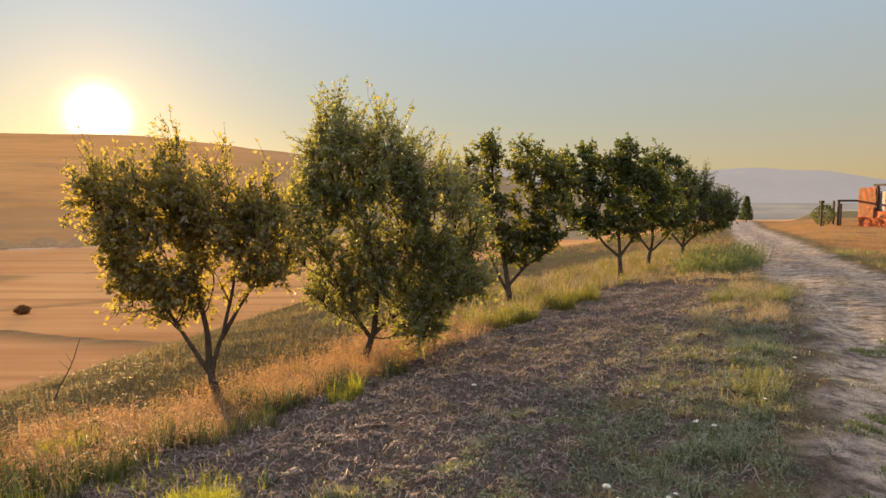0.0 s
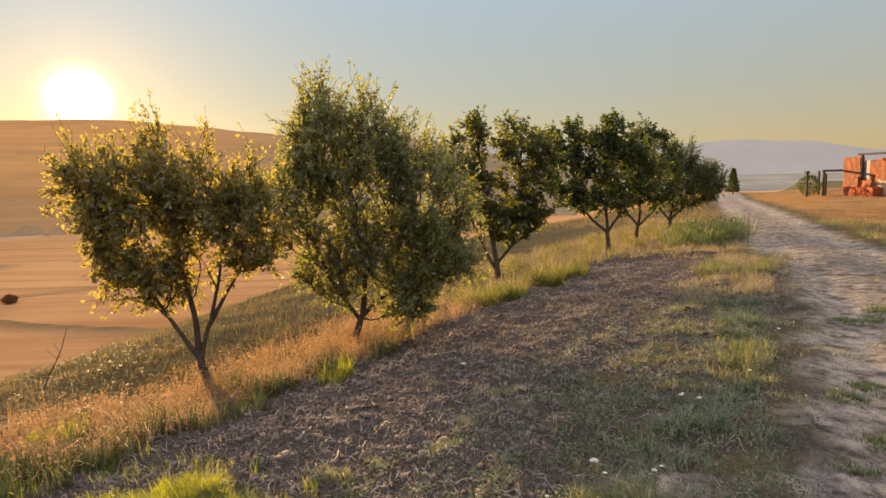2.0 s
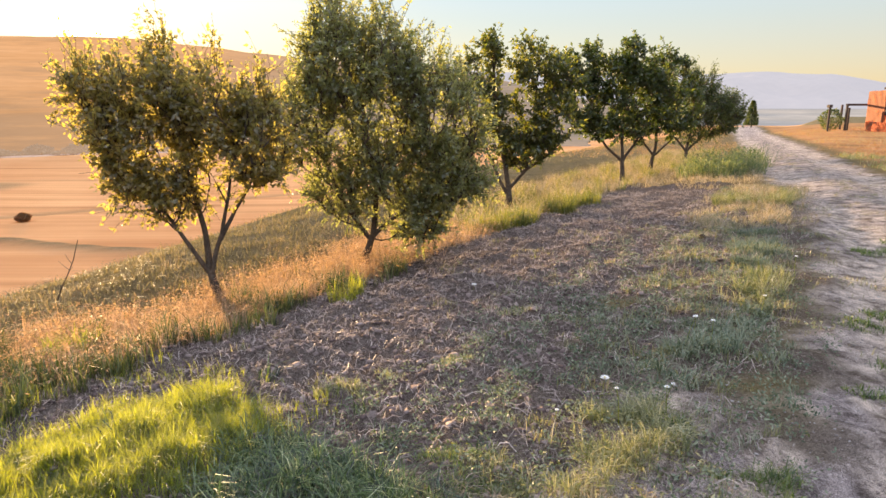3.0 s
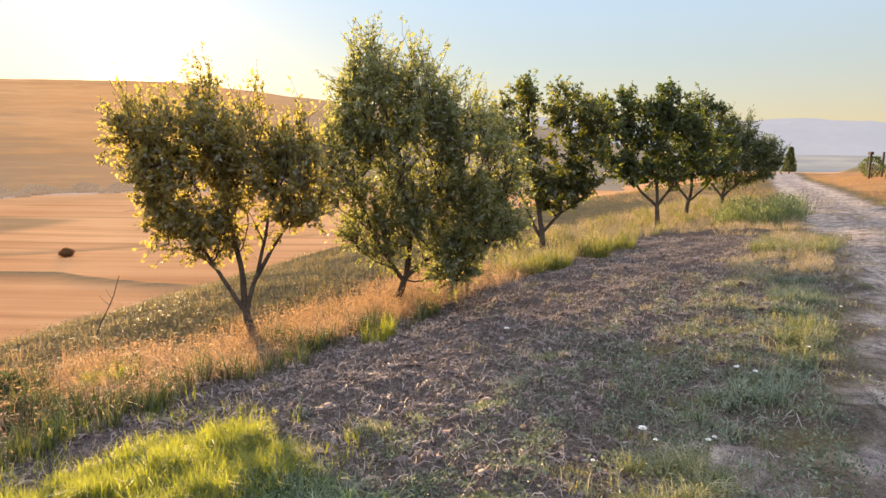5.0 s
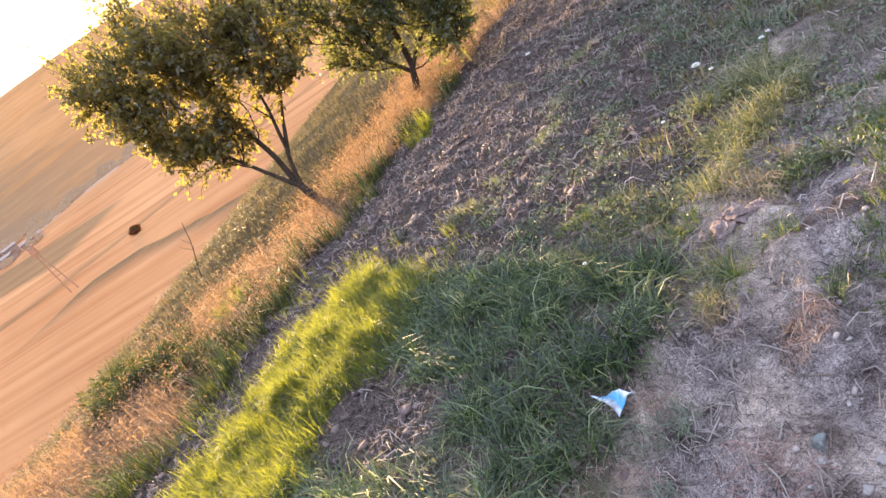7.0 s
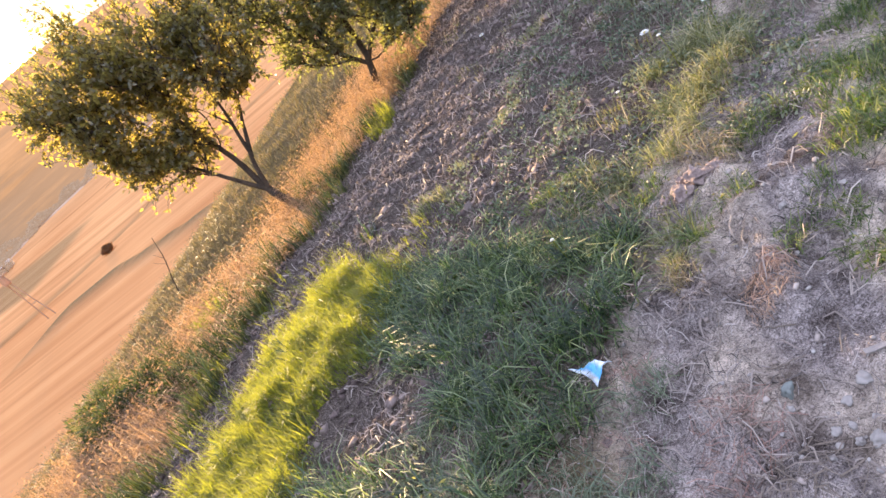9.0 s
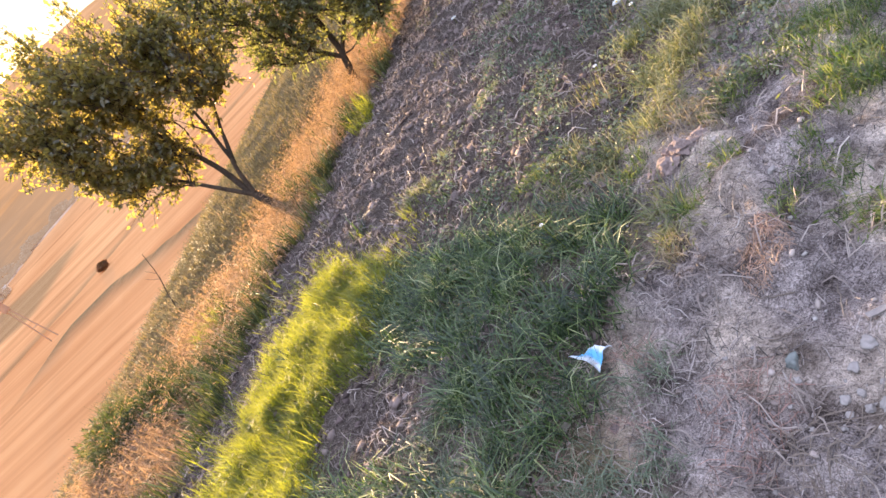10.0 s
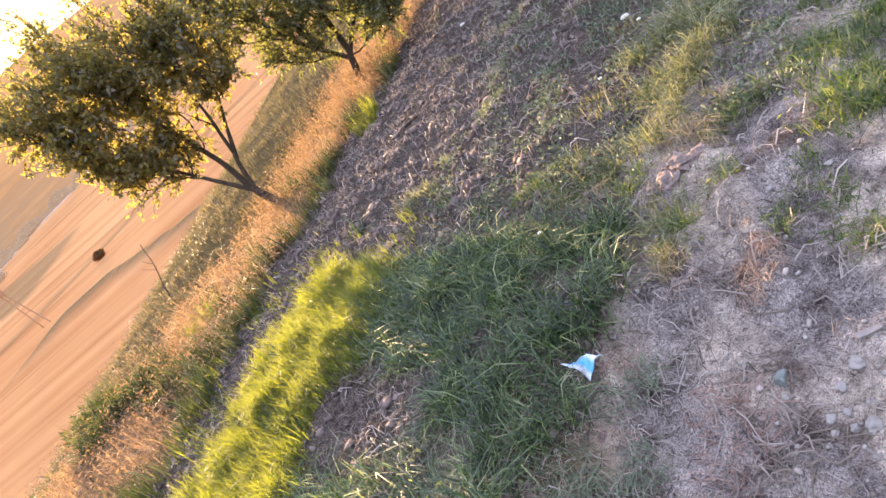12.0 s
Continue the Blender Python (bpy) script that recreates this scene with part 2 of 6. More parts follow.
def backdrop_material(name, near, far, glow, strength, scale, woods=None):
    """Distant surface given its own glow in place of lit haze in front of it."""
    m, n, l, out = nodes_of(name)
    a, b = noise_node(n, l, scale, 6, 0.6), noise_node(n, l, scale * 7, 5, 0.7)
    mixed = mix_node(n, l, 0.35, a.outputs[0], b.outputs[0])
    col = ramp_node(n, l, mixed, [(0.35, near), (0.65, far)]).outputs[0]
    if woods:
        # scrub and ploughland lines fitted to the camera's view, thicker towards the foot
        c = n.new("ShaderNodeTexCoord")
        way = n.new("ShaderNodeVectorMath")
        way.operation = "NORMALIZE"
        l.new(c.outputs["Object"], way.inputs[0])
        mp = n.new("ShaderNodeMapping")
        mp.inputs["Scale"].default_value = (5, 5, 110)
        l.new(way.outputs[0], mp.inputs["Vector"])
        strip = noise_node(n, l, 1.0, 8, 0.75, mp.outputs[0])
        sp = n.new("ShaderNodeSeparateXYZ")
        l.new(way.outputs[0], sp.inputs[0])
        up = n.new("ShaderNodeMapRange")
        up.inputs[1].default_value, up.inputs[2].default_value = -0.03, 0.06
        up.inputs[3].default_value, up.inputs[4].default_value = 0.20, -0.10
        l.new(sp.outputs[2], up.inputs[0])
        th = n.new("ShaderNodeMath")
        th.operation = "ADD"
        more = n.new("ShaderNodeMath")
        more.operation = "MULTIPLY_ADD"
        more.inputs[1].default_value, more.inputs[2].default_value = 1.9, -0.45
        l.new(strip.outputs[0], more.inputs[0])
        l.new(more.outputs[0], th.inputs[0])
        l.new(up.outputs[0], th.inputs[1])
        mask = ramp_node(n, l, th.outputs[0], [(0.40, (0, 0, 0)), (0.72, (0.6, 0.6, 0.6))]).outputs[0]
        col = mix_node(n, l, mask, col, woods)
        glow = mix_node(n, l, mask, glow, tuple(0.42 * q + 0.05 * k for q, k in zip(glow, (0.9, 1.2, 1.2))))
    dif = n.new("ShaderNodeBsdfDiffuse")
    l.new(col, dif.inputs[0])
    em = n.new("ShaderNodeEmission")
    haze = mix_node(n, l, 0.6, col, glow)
    # the emitted haze colour is stronger towards the sun
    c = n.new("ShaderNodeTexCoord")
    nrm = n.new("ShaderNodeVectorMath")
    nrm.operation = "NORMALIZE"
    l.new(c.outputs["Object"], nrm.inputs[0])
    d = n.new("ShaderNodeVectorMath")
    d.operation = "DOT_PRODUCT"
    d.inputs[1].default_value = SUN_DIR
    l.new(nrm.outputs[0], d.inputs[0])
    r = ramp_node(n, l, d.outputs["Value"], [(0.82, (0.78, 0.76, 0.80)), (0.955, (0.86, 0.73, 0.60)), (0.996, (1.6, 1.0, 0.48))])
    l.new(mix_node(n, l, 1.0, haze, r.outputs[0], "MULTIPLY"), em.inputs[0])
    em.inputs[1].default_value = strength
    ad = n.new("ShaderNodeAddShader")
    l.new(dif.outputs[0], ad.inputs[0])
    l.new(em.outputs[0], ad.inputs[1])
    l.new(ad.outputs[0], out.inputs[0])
    return m


M_GROUND = ground_material()
M_HILL = backdrop_material("haze_glow_hill", (0.05, 0.040, 0.025), (0.15, 0.112, 0.068), (0.385, 0.285, 0.215), 0.33, 0.006, (0.06, 0.053, 0.043))
M_MOUNT = backdrop_material("haze_glow_mountain", (0.10, 0.10, 0.11), (0.14, 0.13, 0.13), (0.455, 0.455, 0.445), 0.38, 0.002)
M_PLAIN = backdrop_material("haze_glow_plain", (0.10, 0.10, 0.085), (0.22, 0.19, 0.145), (0.40, 0.39, 0.39), 0.27, 0.004, (0.10, 0.10, 0.09))
# leaves that emit a little, as a stand-in for haze before them
M_FARTREE = backdrop_material("haze_glow_trees", (0.12, 0.092, 0.06), (0.17, 0.128, 0.08), (0.38, 0.27, 0.19), 0.34, 0.3)
M_BARK = rough_material("bark", [(0.25, (0.035, 0.025, 0.018)), (0.6, (0.11, 0.08, 0.055)), (0.85, (0.20, 0.155, 0.11))], 6, 40, 1.0, 0.02)
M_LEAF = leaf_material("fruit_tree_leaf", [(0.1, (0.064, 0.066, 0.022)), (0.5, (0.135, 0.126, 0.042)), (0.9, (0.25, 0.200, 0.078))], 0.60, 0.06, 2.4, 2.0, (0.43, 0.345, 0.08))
M_LEAF_GREY = leaf_material("grey_green_leaf", [(0.1, (0.060, 0.072, 0.030)), (0.5, (0.122, 0.134, 0.054)), (0.9, (0.24, 0.23, 0.096))], 0.54, 0.07, 2.3, 2.0, (0.35, 0.345, 0.075))
M_LEAF_DARK = leaf_material("dark_tree_leaf", [(0.1, (0.022, 0.034, 0.010)), (0.5, (0.048, 0.062, 0.018)), (0.9, (0.105, 0.108, 0.034))], 0.42, 0.05, 2.2, 2.0)
M_LEAF_MID = leaf_material("olive_tree_leaf", [(0.1, (0.034, 0.043, 0.014)), (0.5, (0.070, 0.078, 0.024)), (0.9, (0.15, 0.135, 0.042))], 0.48, 0.05, 2.3, 2.0)
M_DRY = leaf_material("dry_golden_grass", [(0.1, (0.19, 0.108, 0.052)), (0.5, (0.35, 0.228, 0.125)), (0.9, (0.53, 0.39, 0.255))], 0.52, 0.04, 1.1, 0.8, (0.53, 0.335, 0.17))
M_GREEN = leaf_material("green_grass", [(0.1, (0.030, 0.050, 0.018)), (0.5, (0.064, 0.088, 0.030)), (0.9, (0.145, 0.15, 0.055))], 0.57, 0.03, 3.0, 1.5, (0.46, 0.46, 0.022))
# shaded twin of the grass above: tree shade put into its colour
M_SHADE_GRASS = leaf_material("shaded_green_grass", [(0.2, (0.007, 0.016, 0.004)), (0.45, (0.028, 0.054, 0.012)), (0.68, (0.100, 0.145, 0.040)), (0.88, (0.32, 0.34, 0.16))], 0.3, 0.05, 1.9, 8.0)
M_VERGE = leaf_material("tuft_grass", [(0.1, (0.022, 0.040, 0.010)), (0.5, (0.078, 0.112, 0.028)), (0.9, (0.26, 0.26, 0.10))], 0.42, 0.04, 1.9, 9.0)
M_DULL = leaf_material("dull_weed", [(0.1, (0.058, 0.080, 0.046)), (0.5, (0.128, 0.155, 0.085)), (0.9, (0.27, 0.275, 0.165))], 0.22, 0.04, 1.2, 1.8)
M_GREYSTRAW = leaf_material("grey_straw", [(0.2, (0.035, 0.026, 0.021)), (0.4, (0.115, 0.088, 0.072)), (0.6, (0.26, 0.212, 0.178)), (0.85, (0.50, 0.43, 0.37))], 0.15, 0.03, 1.0, 5.0)
M_MIXED = leaf_material("yellowing_grass", [(0.1, (0.075, 0.095, 0.028)), (0.4, (0.155, 0.155, 0.06)), (0.7, (0.27, 0.235, 0.12)), (0.95, (0.42, 0.36, 0.22))], 0.48, 0.05, 1.3, 1.5)
M_YELLOWING = leaf_material("flowering_grass", [(0.1, (0.070, 0.088, 0.028)), (0.4, (0.155, 0.165, 0.062)), (0.7, (0.27, 0.255, 0.125)), (0.95, (0.46, 0.42, 0.27))], 0.4, 0.04, 1.35, 5.0)
M_OLDSTRAW = leaf_material("weathered_straw", [(0.1, (0.12, 0.09, 0.072)), (0.5, (0.27, 0.212, 0.172)), (0.9, (0.50, 0.42, 0.345))], 0.2, 0.03, 1.0, 2.0)
M_CLOD = rough_material("soil_clod", [(0.1, (0.060, 0.042, 0.036)), (0.55, (0.150, 0.108, 0.092)), (0.95, (0.31, 0.245, 0.205))], 9, 70, 1.0, 0.012, 0.95, True)
M_STONE = rough_material("field_stone", [(0.15, (0.16, 0.135, 0.115)), (0.5, (0.26, 0.225, 0.195)), (0.9, (0.39, 0.35, 0.305))], 8, 70, 0.4, 0.005, 0.85, True)
M_GREENSTONE = rough_material("green_grey_stone", [(0.15, (0.10, 0.105, 0.092)), (0.5, (0.16, 0.168, 0.148)), (0.9, (0.24, 0.25, 0.22))], 10, 80, 0.3, 0.003, 0.7)
M_SLOPE = leaf_material("slope_weed", [(0.1, (0.078, 0.072, 0.034)), (0.5, (0.165, 0.138, 0.068)), (0.9, (0.33, 0.25, 0.135))], 0.4, 0.03, 1.2, 0.9)
M_OLIVE = leaf_material("olive_weed", [(0.1, (0.05, 0.065, 0.018)), (0.5, (0.12, 0.125, 0.035)), (0.9, (0.26, 0.22, 0.08))], 0.5, 0.04, 1.8, 1.2)
M_TWIG = rough_material("dead_twig", [(0.2, (0.10, 0.075, 0.055)), (0.8, (0.28, 0.22, 0.17))], 10, 90, 0.6, 0.002)
M_STRAWWOOD = rough_material("weathered_wood", [(0.2, (0.17, 0.14, 0.12)), (0.8, (0.34, 0.29, 0.25))], 20, 120, 0.5, 0.002)
M_BANKSTEM = leaf_material("sunlit_patch_stem", [(0.1, (0.24, 0.14, 0.09)), (0.5, (0.46, 0.30, 0.20)), (0.9, (0.62, 0.46, 0.34))], 0.35, 0.04, 1.1, 4.0)
# darker, less translucent weed: its shaded near side is in the colour
M_TALL = leaf_material("tall_shaded_grass", [(0.1, (0.030, 0.042, 0.014)), (0.5, (0.070, 0.086, 0.030)), (0.9, (0.20, 0.18, 0.075))], 0.3, 0.03, 1.6, 1.0)
M_REDSTEM = leaf_material("reddish_dead_stem", [(0.1, (0.20, 0.105, 0.075)), (0.5, (0.36, 0.21, 0.155)), (0.9, (0.55, 0.40, 0.31))], 0.25, 0.04, 1.0, 4.0)
M_THICKET = leaf_material("thicket_leaf", [(0.1, (0.040, 0.058, 0.026)), (0.5, (0.085, 0.105, 0.045)), (0.9, (0.20, 0.195, 0.09))], 0.45, 0.04, 2.0, 1.2)
M_DIRTCLOD = rough_material("dirt_crumb", [(0.1, (0.15, 0.115, 0.092)), (0.55, (0.29, 0.23, 0.19)), (0.95, (0.46, 0.385, 0.325))], 6, 90, 0.8, 0.006, 0.95, True)
M_STRAWY = leaf_material("dry_weed", [(0.1, (0.16, 0.14, 0.07)), (0.5, (0.33, 0.26, 0.15)), (0.9, (0.52, 0.43, 0.29))], 0.4, 0.04, 1.1, 1.5)
M_MEADOW = leaf_material("reddish_dry_grass", [(0.1, (0.36, 0.20, 0.10)), (0.5, (0.44, 0.28, 0.14)), (0.9, (0.42, 0.35, 0.16))], 0.35, 0.03, 1.05, 0.15)
M_FIELDLEAF = leaf_material("brown_bush_leaf", [(0.1, (0.15, 0.085, 0.045)), (0.9, (0.27, 0.16, 0.085))], 0.35, 0.03, 1.2, 0.6)
M_FARROAD = rough_material("pale_road", [(0.2, (0.40, 0.24, 0.14)), (0.8, (0.56, 0.38, 0.25))], 0.2, 2, 0.4, 0.05)
# lightened towards the field tone: haze is put into the pole's colour
M_POLE = rough_material("haze_tinted_pole", [(0.2, (0.32, 0.20, 0.125)), (0.8, (0.46, 0.31, 0.195))], 2, 20, 0.5, 0.02)
M_PINK = rough_material("pink_earth", [(0.2, (0.13, 0.09, 0.075)), (0.5, (0.25, 0.185, 0.155)), (0.8, (0.42, 0.33, 0.28))], 14, 60, 1.0, 0.012)
# plaster and roof tans: haze before the far sheds is mixed in
M_PLASTER = rough_material("old_plaster", [(0.2, (0.28, 0.20, 0.14)), (0.55, (0.40, 0.30, 0.22)), (0.85, (0.50, 0.40, 0.30))], 0.8, 9, 0.6, 0.03)
M_ROOF = rough_material("haze_tinted_roof", [(0.2, (0.30, 0.22, 0.16)), (0.8, (0.46, 0.36, 0.27))], 0.3, 4, 0.2, 0.02, 0.7)
M_TIMBER = rough_material("dark_timber", [(0.2, (0.022, 0.017, 0.014)), (0.55, (0.055, 0.043, 0.035)), (0.85, (0.11, 0.09, 0.075))], 2, 20, 0.8, 0.02)
M_GREYSHEET = rough_material("grey_sheet", [(0.2, (0.10, 0.10, 0.11)), (0.8, (0.17, 0.17, 0.19))], 1.5, 14, 0.3, 0.01, 0.6)
M_PETAL = leaf_material("white_petal", [(0.1, (0.72, 0.72, 0.68)), (0.9, (0.85, 0.85, 0.82))], 0.4, 0.04, 1.0, 3.0)
M_YELLOW = rough_material("flower_centre", [(0.2, (0.45, 0.33, 0.05)), (0.8, (0.65, 0.5, 0.12))], 80, 300, 0.5, 0.001)


def brick_material():
    m, n, l, out = nodes_of("orange_brick")
    c = n.new("ShaderNodeTexCoord")
    mp = n.new("ShaderNodeMapping")
    mp.inputs["Rotation"].default_value = (radians(90), 0, radians(90))
    l.new(c.outputs["Object"], mp.inputs["Vector"])
    b = n.new("ShaderNodeTexBrick")
    b.inputs["Color1"].default_value, b.inputs["Color2"].default_value = (0.42, 0.078, 0.011, 1), (0.28, 0.050, 0.008, 1)
    b.inputs["Mortar"].default_value = (0.17, 0.050, 0.015, 1)
    b.inputs["Scale"].default_value, b.inputs["Mortar Size"].default_value = 1.0, 0.014
    b.inputs["Brick Width"].default_value, b.inputs["Row Height"].default_value = 0.26, 0.09
    l.new(mp.outputs[0], b.inputs["Vector"])
    stain = noise_node(n, l, 1.4, 6, 0.7)
    dust = ramp_node(n, l, stain.outputs[0], [(0.48, (0, 0, 0)), (0.78, (0.2, 0.2, 0.2))])
    p = n.new("ShaderNodeBsdfPrincipled")
    p.inputs["Roughness"].default_value = 0.9
    l.new(mix_node(n, l, dust.outputs[0], b.outputs[0], (0.15, 0.055, 0.02)), p.inputs["Base Color"])
    fine = noise_node(n, l, 14, 5, 0.7)
    l.new(bump_node(n, l, fine.outputs[0], 0.8, 0.03), p.inputs["Normal"])
    l.new(p.outputs[0], out.inputs[0])
    return m


def litter_material():
    m, n, l, out = nodes_of("printed_paper")
    uv = n.new("ShaderNodeUVMap")
    uv.uv_map = "uv"
    sep = n.new("ShaderNodeSeparateXYZ")
    l.new(uv.outputs[0], sep.inputs[0])
    band = ramp_node(n, l, sep.outputs[1], [(0.12, (0.64, 0.68, 0.72)), (0.24, (0.10, 0.40, 0.72)), (0.45, (0.15, 0.48, 0.78)), (0.62, (0.72, 0.78, 0.86))])
    crease = noise_node(n, l, 30, 5, 0.7)
    p = n.new("ShaderNodeBsdfPrincipled")
    p.inputs["Roughness"].default_value = 0.5
    dirt = ramp_node(n, l, crease.outputs[0], [(0.35, (0.62, 0.60, 0.57)), (0.6, (1, 1, 1))])
    l.new(mix_node(n, l, 1.0, band.outputs[0], dirt.outputs[0], "MULTIPLY"), p.inputs["Base Color"])
    l.new(bump_node(n, l, crease.outputs[0], 0.6, 0.006), p.inputs["Normal"])
    l.new(p.outputs[0], out.inputs[0])
    return m


M_BRICK = brick_material()
M_LITTER = litter_material()


# ---- building blocks ----
def mesh_from(name, verts, faces, material, smooth=False):
    me = bpy.data.meshes.new(name)
    verts = np.asarray(verts, dtype=np.float32)
    faces = np.asarray(faces, dtype=np.int32)
    k = faces.shape[1]
    me.vertices.add(len(verts))
    me.vertices.foreach_set("co", verts.ravel())
    me.loops.add(faces.size)
    me.loops.foreach_set("vertex_index", faces.ravel())
    me.polygons.add(len(faces))
    me.polygons.foreach_set("loop_start", np.arange(0, faces.size, k, dtype=np.int32))
    if smooth:
        me.polygons.foreach_set("use_smooth", np.ones(len(faces), dtype=bool))
    me.update(calc_edges=True)
    me.materials.append(material)
    return me


def part(name, bm, material, parent, label=""):
    me = bpy.data.meshes.new(name)
    bm.to_mesh(me)
    bm.free()
    me.materials.append(material)
    ob = new(name, me)
    ob.parent = parent
    return tagged(ob, label)


def s_of(x, y):
    return -0.857 * x + 0.514 * y


def a_of(x, y):
    return 0.514 * x + 0.857 * y


def xy_of(s, a):
    return -0.857 * s + 0.514 * a, 0.514 * s + 0.857 * a


def smooth01(v, lo, hi):
    u = np.clip((v - lo) / (hi - lo), 0, 1)
    return u * u * (3 - 2 * u)


WAVES = np.random.RandomState(7).rand(40, 3)


def wob(x, y, size, k=0):
    """Cheap smooth random field of about -1 to 1 with bumps of that size in metres."""
    v = 0
    for i in range(6):
        p, q, r = WAVES[(k * 6 + i) % 40]
        ang = (p + i / 6) * 6.283
        f = 6.283 / size * (0.6 + 0.9 * q)
        v = v + np.sin((x * math.cos(ang) + y * math.sin(ang)) * f + r * 6.283)
    return v / 3.2


FIELD_Z = -11.6


def gully(x, y):
    """Closeness to the curved bank across the stubble."""
    line = np.interp(x, [-58, -54, -49, -42, -38, -30, -25, -15], [54, 58.1, 63.1, 63.3, 61.2, 58.7, 57.8, 57.4])
    return np.exp(-((y - line) / 0.9) ** 2) * smooth01(x, -57, -50)


def field_track(x, y):
    """Closeness to the faint track between the two stubble plots."""
    line = np.interp(x, [-90, -67, -55, -46.6, -41.6, -15], [64, 72.5, 77.3, 82.8, 86.1, 103])
    return np.exp(-((y - line) / 1.6) ** 4)


def base_height(x, y):
    x, y = np.asarray(x, float), np.asarray(y, float)
    s, a = s_of(x, y), a_of(x, y)
    z = -0.5 * (np.clip(s, 0, 5.4) / 5.4) ** 1.2
    edge = np.clip(5.35 + 0.27 * (a - 2), 5.3, 9.6)
    b = np.clip(s - edge, 0, None)
    fall = np.where(b < 5, 0.045 * b * b, 1.125 + 0.45 * (b - 5))
    z = z - fall
    # the plateau sinks gently far off
    far = np.clip(np.hypot(x, y) - 70, 0, None)
    z = z - 6 * smooth01(far, 0, 160) - 0.006 * np.clip(a - 10, 0, 60)
    low = FIELD_Z + 0.25 * wob(x, y, 60, 1) + 0.5 * gully(x, y) - 0.15 * field_track(x, y)
    k = 1.2
    return np.maximum(z, low) + k * 0.35 * np.exp(-np.abs(z - low) / k)


def height(x, y):
    x, y = np.asarray(x, float), np.asarray(y, float)
    s, a = s_of(x, y), a_of(x, y)
    r = np.hypot(x, y)
    near = 1 - smooth01(r, 14, 40)
    pl, dirt, _ = covers(x, y)
    z = base_height(x, y)
    close = 1 - smooth01(r, 4, 9)
    z = z + near * (0.018 * (1 - 0.6 * dirt) * wob(x, y, 1.3, 2) + close * 0.006 * wob(x, y, 0.35, 3))
    z = z + near * pl * (close * 0.012 * wob(x, y, 0.13, 34) + 0.013 * np.sin(s * 6.283 / 0.6 + 1.6 * wob(x, y, 1.5, 4)) + 0.016 * wob(x, y, 0.20, 5) + close * 0.012 * np.abs(wob(x, y, 0.085, 37)) + 0.045 * np.abs(wob(x, y, 0.42, 47)))
    ruts = np.exp(-((s - road_mid(a) - 0.75) / 0.28) ** 2) + np.exp(-((s - road_mid(a) + 0.75) / 0.28) ** 2)
    z = z - near * 0.05 * ruts * (a > 2)
    # small crumbling bank and rough crust on the bare soil
    bank = np.exp(-((s - 0.42 - 0.25 * (a - 1.55)) / 0.05) ** 2) * np.exp(-((a - 1.5) / 0.22) ** 2)
    z = z + 0.045 * bank + (1 - smooth01(r, 2.5, 5)) * dirt * (0.008 * wob(x, y, 0.11, 25) + 0.008 * np.abs(wob(x, y, 0.06, 30)) + 0.012 * wob(x, y, 0.3, 26))
    return z


def road_mid(a):
    a = np.asarray(a, float)
    return np.interp(a, [-20, 4, 8, 10, 12, 14.5, 17, 20, 23.7, 28, 36, 60, 109, 300], [-1.2, -1.2, -1.1, -0.95, -0.65, -0.2, 0.3, 0.85, 1.4, 2.0, 3.1, 6.6, 13, 38])


def covers(x, y):
    """How far the soil is ploughed, bare dirt or stubble field."""
    s, a = s_of(x, y), a_of(x, y)
    w = 0.35 * wob(x, y, 1.2, 6)
    right = 1.25 + 0.075 * np.clip(a - 4, 0, 12)
    pl = smooth01(s + w, right - 0.25, right + 0.25) * (1 - smooth01(s + 0.5 * w, 4.15, 4.6)) * (1 - smooth01(a + w, 15.3, 16.8)) * smooth01(a, -4, -3)
    pl = np.maximum(pl, 0.9 * smooth01(s + w, -0.2, 0.5) * (1 - smooth01(s, 4.15, 4.6)) * (1 - smooth01(a + w, 13, 15)) * smooth01(a, -4, -3) * smooth01(wob(x, y, 0.9, 35), -1.3, -0.5))
    rd = np.abs(s - road_mid(a))
    dirt = 1 - smooth01(rd + 0.4 * w, 1.0, 1.4)
    dirt = np.maximum(dirt, (1 - smooth01(s + 0.4 * w, 0.75, 1.05)) * (1 - smooth01(a + w, 2.9, 3.6)))
    z = base_height(x, y)
    field = 1 - smooth01(z, FIELD_Z + 0.55, FIELD_Z + 1.1)
    fallow = smooth01(-x, 68, 74) * smooth01(y + 0.3 * x, 66, 69) * (1 - smooth01(y + 0.2 * x, 98, 101))
    field = field * (1 - 0.9 * gully(x, y)) * (1 - 0.45 * field_track(x, y)) * (1 - 0.6 * fallow)
    return pl, dirt * (1 - field), field


# ---- ground ----
def spaced(lo, hi, mid, c, count):
    u = np.linspace(math.asinh((lo - mid) / c), math.asinh((hi - mid) / c), count)
    return mid + c * np.sinh(u)


